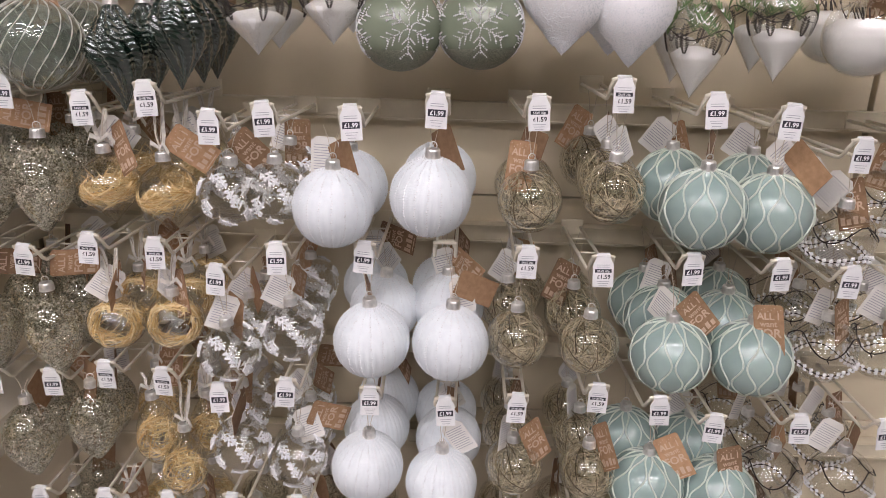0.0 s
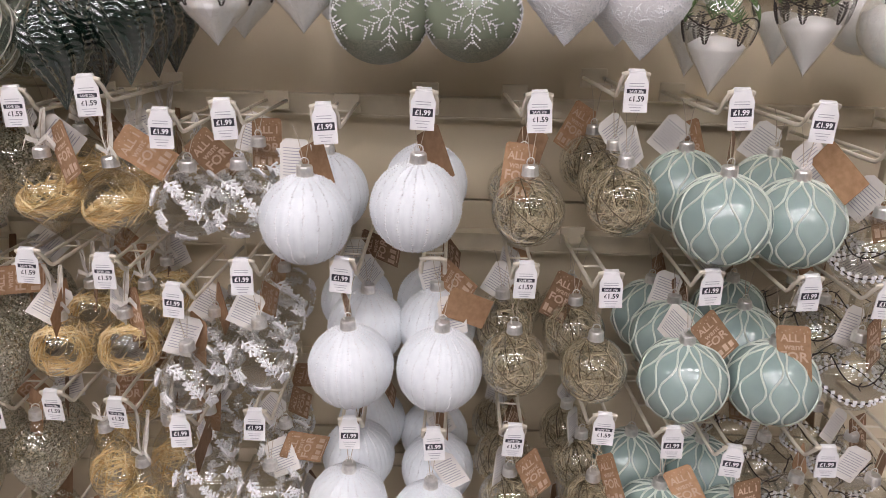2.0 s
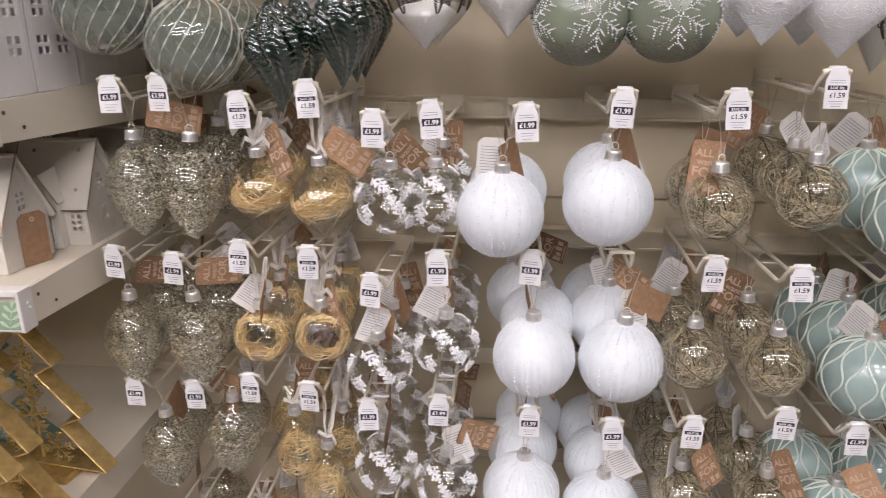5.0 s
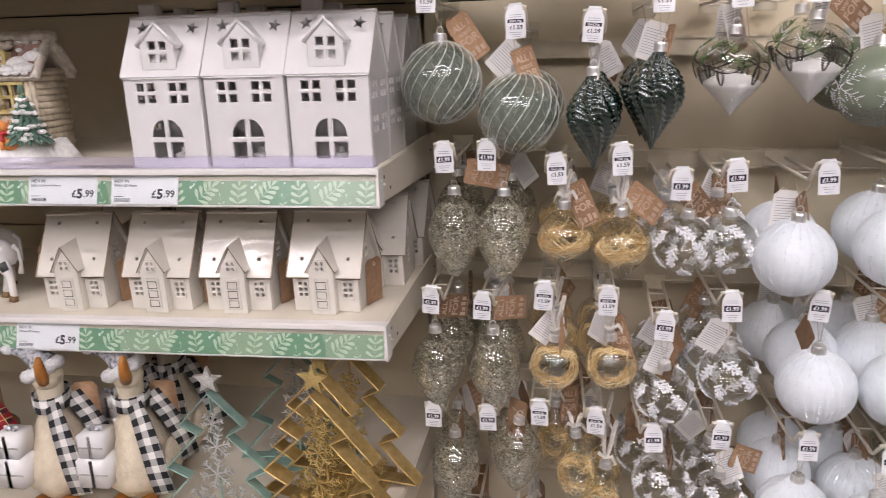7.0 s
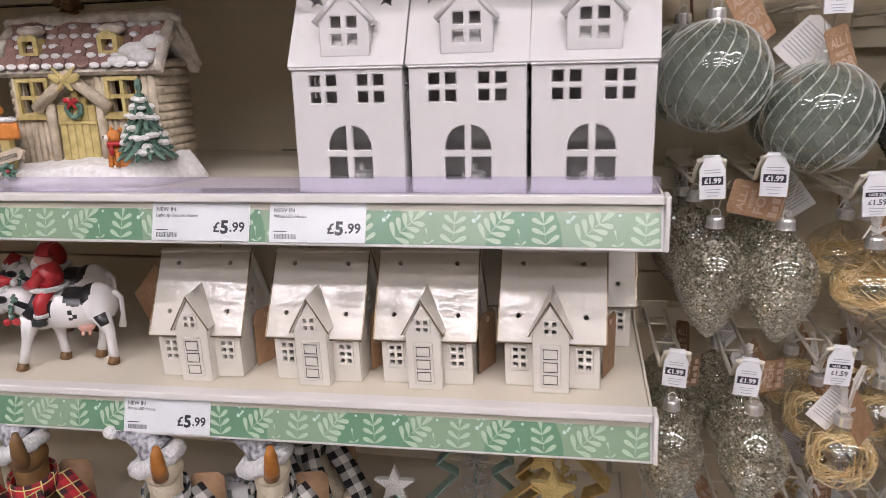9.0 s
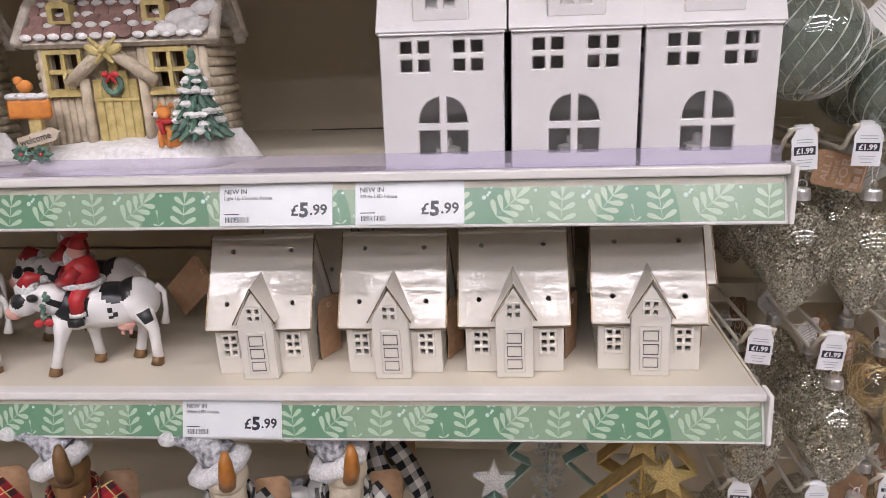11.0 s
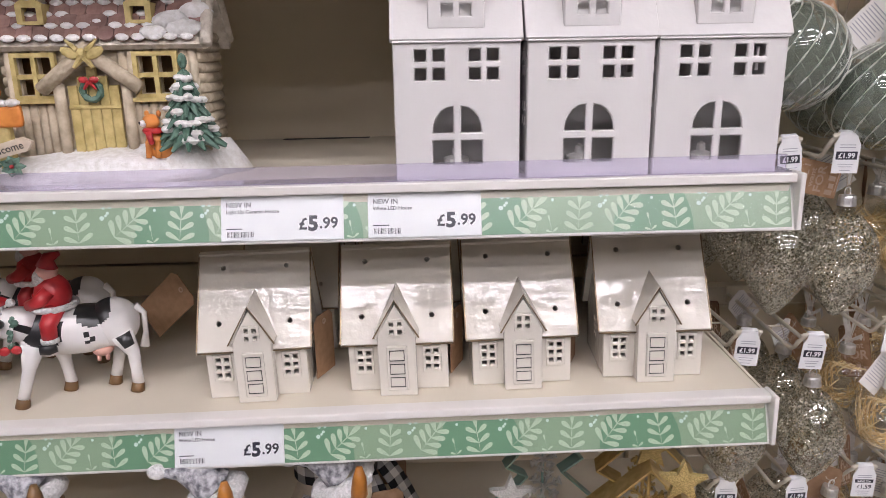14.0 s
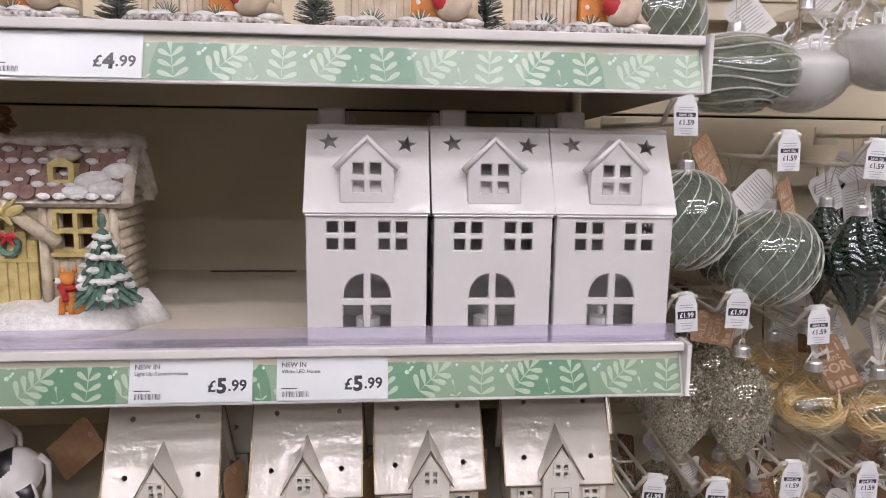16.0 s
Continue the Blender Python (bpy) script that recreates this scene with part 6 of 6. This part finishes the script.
# ---- cow figurines with a small rider, each one solid piece ----
def cow():
    bm = bmesh.new()
    Wt, Bk, Rd, Br, Pk, Fr = 0, 1, 2, 3, 4, 5
    blob(bm, (0.014, 0, 0.068), (0.050, 0.0235, 0.0245), Wt, seg=64)
    blob(bm, (-0.020, 0, 0.068), (0.024, 0.021, 0.024), Wt, seg=64)
    blob(bm, (0.043, 0, 0.071), (0.024, 0.022, 0.025), Wt, seg=64)
    for leg in (((-0.028, -0.012, 0.062), (-0.036, -0.014, 0.036), (-0.0455, -0.014, 0.008)), ((-0.012, 0.012, 0.058), (-0.010, 0.013, 0.034), (-0.008, 0.013, 0.008)),
                ((0.050, -0.012, 0.062), (0.0585, -0.014, 0.040), (0.0585, -0.014, 0.008)), ((0.042, 0.012, 0.058), (0.041, 0.013, 0.034), (0.034, 0.013, 0.008))):
        a, b, c = (Vector(p) for p in leg)
        tube(bm, [a, a.lerp(b, 0.6), b, b.lerp(c, 0.5), c], [0.0115, 0.0082, 0.0060, 0.0053, 0.0056], 14, Wt)
        tube(bm, [c + Vector((0, 0, 0.001)), c + Vector((-0.001, -0.0005, -0.004)), c + Vector((-0.0018, -0.001, -0.008))], [0.0058, 0.0064, 0.0070], 12, Br)
    tube(bm, [(-0.030, 0, 0.076), (-0.044, -0.002, 0.083), (-0.058, -0.004, 0.084)], [0.019, 0.016, 0.013], 16, Wt)
    blob(bm, (-0.064, -0.005, 0.081), (0.018, 0.0135, 0.0135), Wt, rot=(0, -32, 0), seg=44)
    blob(bm, (-0.077, -0.006, 0.071), (0.0085, 0.0095, 0.0075), Pk, seg=12)
    blob(bm, (-0.071, -0.0165, 0.085), 0.0018, Bk, seg=6)
    for s in (-1, 1):
        blob(bm, (-0.051, s * 0.017 - 0.004, 0.089), (0.005, 0.009, 0.0045), Bk, rot=(s * 20, 0, 0), seg=10)
    tube(bm, [(-0.070, -0.004, 0.0935), (-0.060, -0.005, 0.0955), (-0.050, -0.004, 0.0945)], [0.007, 0.0105, 0.007], 12, Fr)
    tube(bm, [(-0.060, -0.004, 0.098), (-0.055, -0.004, 0.107), (-0.045, -0.005, 0.106)], [0.0105, 0.0075, 0.003], 12, Rd)
    blob(bm, (-0.042, -0.006, 0.104), 0.0045, Fr, seg=8)
    for f in bm.faces:
        if f.material_index == Wt:
            p = f.calc_center_median()
            for cx, cz, rx, rz in ((-0.017, 0.076, 0.019, 0.017), (0.028, 0.091, 0.016, 0.016), (0.0545, 0.054, 0.007, 0.0075), (0.023, 0.069, 0.0028, 0.0036), (0.026, 0.063, 0.0022, 0.003), (0.019, 0.061, 0.0022, 0.0028), (-0.068, 0.086, 0.008, 0.0075)):
                wob = 1 + 0.1 * noise.noise(p * 60)
                if p.y < 0.004 and ((p.x - cx) / rx) ** 2 + ((p.z - cz) / rz) ** 2 < wob:
                    f.material_index = Bk
    blob(bm, (0.030, -0.006, 0.046), (0.010, 0.010, 0.0065), Pk, seg=12)
    for dx in (-0.004, 0.004):
        tube(bm, [(0.030 + dx, -0.010, 0.043), (0.030 + dx, -0.011, 0.036)], [0.0027, 0.0017], 7, Pk)
    tube(bm, [(0.064, 0, 0.085), (0.071, 0.002, 0.076), (0.070, 0.003, 0.055), (0.067, 0.003, 0.040)], [0.004, 0.003, 0.0026, 0.005], 8, Wt)
    rr = random.Random(61)
    for i in range(46):
        t = 6.283 * i / 46
        blob(bm, (-0.043 + 0.005 * math.sin(t) + rr.uniform(-0.002, 0.002), 0.020 * math.cos(t) - 0.002, 0.075 + 0.019 * math.sin(t)), rr.uniform(0.0022, 0.0036), 6 if i % 5 else Fr, seg=6)
    for s in (-1, 1):
        blob(bm, (-0.046 + s * 0.005, -0.019, 0.061), (0.0055, 0.003, 0.0045), Rd, rot=(0, s * 25, 0), seg=8)
    # rider as plain rounded shapes
    blob(bm, (-0.006, 0, 0.107), (0.0165, 0.0165, 0.020), Rd, seg=18)
    for s in (-1, 1):
        tube(bm, [(-0.004, s * 0.010, 0.094), (-0.010, s * 0.021, 0.082), (-0.010, s * 0.023, 0.068)], [0.009, 0.008, 0.007], 9, Rd)
        tube(bm, [(-0.010, s * 0.023, 0.070), (-0.010, s * 0.023, 0.066)], 0.0085, 9, Fr)
        tube(bm, [(-0.006, s * 0.023, 0.061), (-0.013, s * 0.024, 0.060), (-0.020, s * 0.025, 0.060)], [0.0055, 0.0065, 0.005], 9, Bk)
        tube(bm, [(-0.006, s * 0.013, 0.113), (-0.016, s * 0.016, 0.104), (-0.026, s * 0.010, 0.100)], [0.007, 0.0065, 0.0055], 9, Rd)
    tube(bm, [(-0.006 + 0.0185 * math.cos(t), 0.0190 * math.sin(t), 0.0955) for t in (6.283 * i / 14 for i in range(14))], 0.0035, 6, Fr, closed=True)
    blob(bm, (-0.008, 0, 0.128), (0.010, 0.010, 0.010), Pk, seg=12)
    blob(bm, (-0.013, 0, 0.122), (0.009, 0.010, 0.011), Fr, seg=12)
    tube(bm, [(-0.007, 0, 0.134), (-0.004, 0, 0.143), (0.006, 0, 0.146)], [0.010, 0.006, 0.002], 9, Rd)
    ob = part("cow_figurine", bm, [WHITEPAINT, BLACKPAINT, RED, BROWNPAINT, PINK, FUR, FIR], smooth=True)
    return tagged(ob, "black and white cow figurine with red hat and plain rider", "figurine", "cow figurines on the shelf")


c0 = cow()
c0.matrix_basis = pose(-1.270, 0.822, 1.1530, 0, -1.2, 15) @ Matrix.Scale(0.95, 4)
copy_thing(c0, pose(-1.335, 0.905, 1.1513, 0, 0, 6))
copy_thing(c0, pose(-1.435, 0.812, 1.1492, 0, 0, 6))
copy_thing(c0, pose(-1.505, 0.905, 1.1476, 0, 0, 0))
copy_thing(c0, pose(-1.605, 0.812, 1.1455, 0, 0, 5))
side_tag(-1.235, 0.915, 1.188, -25, 50, 0.04, 0.075)


# ---- goose figurines, each one solid piece ----
def goose(cloth, dark=False):
    bm = bmesh.new()
    Bd, Bk, Kn, Fu, Sc, Gf, Ln, Ft = range(8)
    lathe(bm, [(0, 0.008), (0.030, 0.010), (0.046, 0.032), (0.050, 0.055), (0.042, 0.085), (0.028, 0.112), (0.019, 0.135), (0.0165, 0.160), (0.018, 0.175), (0.012, 0.19), (0, 0.194)], 24, Bd, warp=lambda t, z, r: r * (1 + 0.03 * math.sin(3 * t + z * 40)))
    blob(bm, (0.010, 0.05, 0.050), (0.030, 0.040, 0.030), Bd, rot=(20, 0, 0), seg=12)
    for s in (-1, 1):
        blob(bm, (s * 0.047, 0.006, 0.060), (0.012, 0.030, 0.026), Bd, rot=(25, 0, 0), seg=12)
        blob(bm, (s * 0.02, -0.03, 0.006), (0.013, 0.022, 0.006), Ft, seg=8)
    blob(bm, (0.002, -0.004, 0.187), (0.021, 0.021, 0.019), Bd, seg=14)
    tube(bm, [(0.008, -0.018, 0.186), (0.012, -0.026, 0.200), (0.013, -0.028, 0.216), (0.013, -0.027, 0.226)], [0.0085, 0.0078, 0.0062, 0.0028], 12, Bk)
    blob(bm, (0.015, -0.022, 0.196), 0.002, Kn, seg=5)
    tube(bm, [(-0.004 + 0.021 * math.cos(t), -0.002 + 0.021 * math.sin(t) * 0.9, 0.196 + 0.010 * math.cos(t)) for t in (6.283 * i / 16 for i in range(16))], [0.0085 + 0.0015 * (i % 2) for i in range(16)], 8, Fu, closed=True)
    tube(bm, [(-0.004, 0.002, 0.202), (-0.018, 0.003, 0.215), (-0.034, 0.002, 0.222), (-0.048, 0.0, 0.222)], [0.019, 0.015, 0.0095, 0.006], 12, Kn)
    blob(bm, (-0.052, -0.001, 0.224), 0.0085, Fu, seg=12, lump=0.35)
    ribbon(bm, [(0.024 * math.cos(t), 0.023 * math.sin(t), 0.152 + 0.004 * math.sin(t)) for t in (6.283 * i / 18 for i in range(19))], (0, 0, 0.022), Sc)
    ribbon(bm, [(0.016, -0.022, 0.152), (0.030, -0.034, 0.130), (0.042, -0.042, 0.095), (0.050, -0.046, 0.060), (0.056, -0.045, 0.030)], [(0.020, 0, 0.012), (0.026, 0, 0.010), (0.030, 0, 0.008), (0.030, 0, 0.006), (0.030, 0, 0.006)], Sc)
    ribbon(bm, [(0.022, 0.012, 0.155), (0.042, 0.016, 0.120), (0.060, 0.018, 0.080), (0.066, 0.018, 0.05)], [(0.012, 0.026, 0)] * 4, Sc)
    for z0, s in ((0.048, 0.021), (0.0905, 0.017)):
        box(bm, -0.032 - s, -0.032 + s, -0.045 - s, -0.045 + s, z0, z0 + s * 1.95, Gf)
        for a in (-1, 1):
            box(bm, -0.032 - 0.0025, -0.032 + 0.0025, -0.0455 - s, -0.0445 - s, z0, z0 + s * 1.96, Ln)
        box(bm, -0.033 - s, -0.031 + s, -0.0455 - s, -0.0452 - s, z0 + s * 0.9, z0 + s * 1.02, Ln)
    for s in (-1, 1):
        blob(bm, (-0.032 + s * 0.006, -0.045, 0.127), (0.007, 0.003, 0.004), Kn, rot=(0, -s * 30, 0), seg=7)
    plate([(-0.018, 0.105), (0.018, 0.105), (0.018, 0.160), (0.012, 0.166), (-0.012, 0.166), (-0.018, 0.160)], (), 0.001, 8, pose(0.034, 0.024, 0, 0, 0, 12), bm)
    return part("goose_figurine", bm, [PLUSH if not dark else BROWNPAINT, BEAK if not dark else BROWNPAINT, KNIT, FUR, cloth, WHITEPAINT, SILVGLIT, BEAK, KRAFT], smooth=True)


g0 = tagged(goose(GINGHAM), "cream goose figurine with knitted hat, gingham scarf and white gifts", "figurine", "goose figurines")
g0.matrix_basis = pose(-1.013, 0.775, 0.8858, 0, 0, 4)
copy_thing(g0, pose(-1.125, 0.758, 0.8858, 0, 0, 2))
copy_thing(g0, pose(-1.020, 0.885, 0.8858, 0, 0, -8))
copy_thing(g0, pose(-1.060, 0.880, 0.8858, 0, 0, 5))
g1 = tagged(goose(TARTAN, True), "brown goose figurine with red tartan scarf and fleece trim", "figurine", "goose figurines")
g1.matrix_basis = pose(-1.288, 0.760, 0.8858, 0, 0, 3)
copy_thing(g1, pose(-1.410, 0.760, 0.8858, 0, 0, 3))


# ---- metal outline trees ----
def snowflake(r, depth, arms=6):
    bm = bmesh.new()
    for a in range(arms):
        m = pose(0, 0, 0, 0, 360 / arms * a, 0)
        box(bm, -0.0012, 0.0012, 0, depth, 0, r, 0, m)
        for f in (0.5, 0.78):
            for s in (-1, 1):
                box(bm, -0.0010, 0.0010, 0, depth, 0, r * 0.32, 0, m @ pose(0, 0, r * f, 0, s * 52, 0))
    return bm


def metal_tree(label, metal, sparkle, wide, band):
    t = thing("metal_tree", label, "tree ornament", group="metal tree ornaments")
    k = wide
    side = [(0.0, 0.205), (0.048, 0.156), (0.022, 0.141), (0.076, 0.088), (0.044, 0.072), (0.100, 0.014)]
    loop = [(x * k, z) for x, z in side] + [(-x * k, z) for x, z in side[:0:-1]]
    n = len(loop)
    for i in range(n):
        (x0, z0), (x1, z1) = loop[i], loop[(i + 1) % n]
        ln = math.hypot(x1 - x0, z1 - z0)
        bm = softbox(-0.001, ln + 0.001, -band / 2, band / 2, -0.0011, 0.0011, 0.0004, 1)
        part("band", bm, metal, t, m=pose(x0, 0, z0, 0, -math.degrees(math.atan2(z1 - z0, x1 - x0)), 0))
    bm = bmesh.new()
    tube(bm, [(0, 0, 0.014), (0, 0, 0.205)], 0.0018, 6)
    part("stem_rod", bm, metal, t)
    for z, r, x in ((0.158, 0.016, 0.0), (0.122, 0.021, 0.002), (0.078, 0.025, -0.002), (0.036, 0.020, -0.03 * k), (0.036, 0.022, 0.03 * k)):
        part("snowflake", snowflake(r, 0.003), sparkle, t, "glittered openwork snowflake", m=pose(x, -band * 0.2, z, 0, 15, 0))
    part("star", plate(star(0, 0.222, 0.021), (), 0.006, m=pose(0, -0.003, 0)), sparkle, t, "glittered star on top")
    part("foot", softbox(-0.055, 0.055, -0.03, 0.03, 0, 0.012, 0.002), metal, t)
    return t


teal = metal_tree("teal painted metal tree outline with silver snowflakes and star", TEALMETAL, SILVGLIT, 0.95, 0.017)
teal.matrix_basis = pose(-0.867, 0.729, 0.8855, 0, 0, 4) @ Matrix.Scale(0.94, 4)
copy_thing(teal, pose(-0.815, 0.880, 0.8855, 0, 0, 10))
gold = metal_tree("brushed gold metal tree outline with gold glitter snowflakes and star", GOLDMETAL, GOLDGLIT, 1.0, 0.024)
gold.matrix_basis = pose(-0.722, 0.722, 0.8855, 0, 0, -8)
copy_thing(gold, pose(-0.733, 0.775, 0.8855, 0, 0, -10))
copy_thing(gold, pose(-0.716, 0.845, 0.8855, 0, 0, -8))


# ---- robin house scenes on wood slices ----
def robin_scene():
    r = thing("robin_house_ornament", "wooden robin house scene on a whitewashed bark slice", "ornament", group="robin house ornaments")
    bm = bmesh.new()
    n = 44
    ring = []
    for z, k in ((0, 0.98), (0.003, 1.0), (0.009, 0.985), (0.012, 0.95)):
        ring.append([bm.verts.new((0.072 * k * math.cos(t) * (1 + 0.02 * math.sin(9 * t)), 0.034 * k * math.sin(t) * (1 + 0.03 * math.sin(7 * t)), z)) for t in (6.2832 * i / n for i in range(n))])
    for a, b in zip(ring, ring[1:]):
        for i in range(n):
            bm.faces.new((a[i], a[(i + 1) % n], b[(i + 1) % n], b[i]))
    bm.faces.new(ring[0][::-1]), bm.faces.new(ring[-1])
    part("wood_slice", bm, BARK, r, "whitewashed bark slice base")
    for i in range(9):
        x = -0.052 + i * 0.0062
        part("plank", softbox(x, x + 0.0056, -0.004, 0.004, 0.012, 0.085 + 0.004 * (i % 3), 0.0006, 1), WASHWOOD, r)
    part("door", softbox(0.004, 0.030, -0.010, 0.002, 0.012, 0.060, 0.001, 1), ORANGE, r, "orange-brown door")
    for x, z in ((0.010, 0.030), (0.017, 0.038), (0.024, 0.030), (0.012, 0.050), (0.022, 0.048)):
        bm = bmesh.new()
        blob(bm, (x, -0.0105, z), (0.0022, 0.0012, 0.0022), seg=7)
        part("door_dot", bm, WHITEPAINT, r)
    for i in range(5):
        x = 0.031 + i * 0.0062
        part("plank", softbox(x, x + 0.0056, -0.004, 0.004, 0.012, 0.080, 0.0006, 1), WASHWOOD, r)
    bm = bmesh.new()
    blob(bm, (0.040, -0.016, 0.027), (0.016, 0.011, 0.013), 0, rot=(0, -25, 0), seg=12)
    blob(bm, (0.030, -0.018, 0.030), (0.009, 0.008, 0.010), 1, rot=(0, -35, 0), seg=10)
    blob(bm, (0.028, -0.017, 0.044), (0.009, 0.009, 0.009), 0, seg=10)
    tube(bm, [(0.050, -0.014, 0.024), (0.064, -0.012, 0.016)], [0.006, 0.002], 7, 0)
    tube(bm, [(0.020, -0.020, 0.044), (0.014, -0.021, 0.043)], [0.002, 0.0006], 5, 2)
    part("robin_figure", bm, [WASHWOOD, RED, DARK], r, "brown robin with a red breast", True)
    for x in (-0.028, 0.012):
        bm = bmesh.new()
        for j in range(16):
            a = radians(20 + j * 9)
            tube(bm, [(x, -0.014, 0.012), (x + 0.012 * math.cos(a), -0.015 - 0.003 * (j % 3), 0.012 + 0.011 * math.sin(a))], [0.0009, 0.0003], 4, j % 3 == 0)
        part("pine_tuft", bm, [FIR, SNOW], r, "frosted pine tuft")
    for x in (-0.05, -0.035, 0.0, 0.02, 0.055):
        bm = bmesh.new()
        blob(bm, (x, -0.016, 0.013), (0.011, 0.008, 0.004), seg=8, lump=0.35)
        part("snow_heap", bm, SNOW, r, "", True)
    return r


def brush_tree():
    t = thing("bottle_brush_tree", "small dark green frosted bottle-brush tree", "tree ornament", group="bottle-brush trees")
    bm = bmesh.new()
    rr = random.Random(15)
    for i in range(420):
        z = 0.016 + 0.072 * rr.random()
        q = 0.022 * (1 - (z - 0.01) / 0.085)
        a = rr.random() * 6.283
        tube(bm, [(0, 0, z - 0.003), (q * math.cos(a), q * math.sin(a), z + rr.uniform(-0.003, 0.004))], [0.0008, 0.0004], 3)
    tagged(part("bristle", bm, BRUSH, t), kind="stuff")
    bm = bmesh.new()
    lathe(bm, [(0, 0), (0.011, 0), (0.010, 0.012), (0, 0.014)], 12)
    part("base", bm, BROWNPAINT, t)
    return t


rs = robin_scene()
bt = brush_tree()
rs.matrix_basis = pose(-1.042, 0.822, 1.6155, 0, 0, 1)
bt.matrix_basis = pose(-0.955, 0.850, 1.6155)
for x, turn in ((-0.875, -1), (-0.730, 2), (-1.205, 0), (-1.37, 1)):
    copy_thing(rs, pose(x, 0.822, 1.6155, 0, 0, turn))
for x in (-0.803, -1.124, -1.288):
    copy_thing(bt, pose(x, 0.850, 1.6155, 0, 0, x * 400))
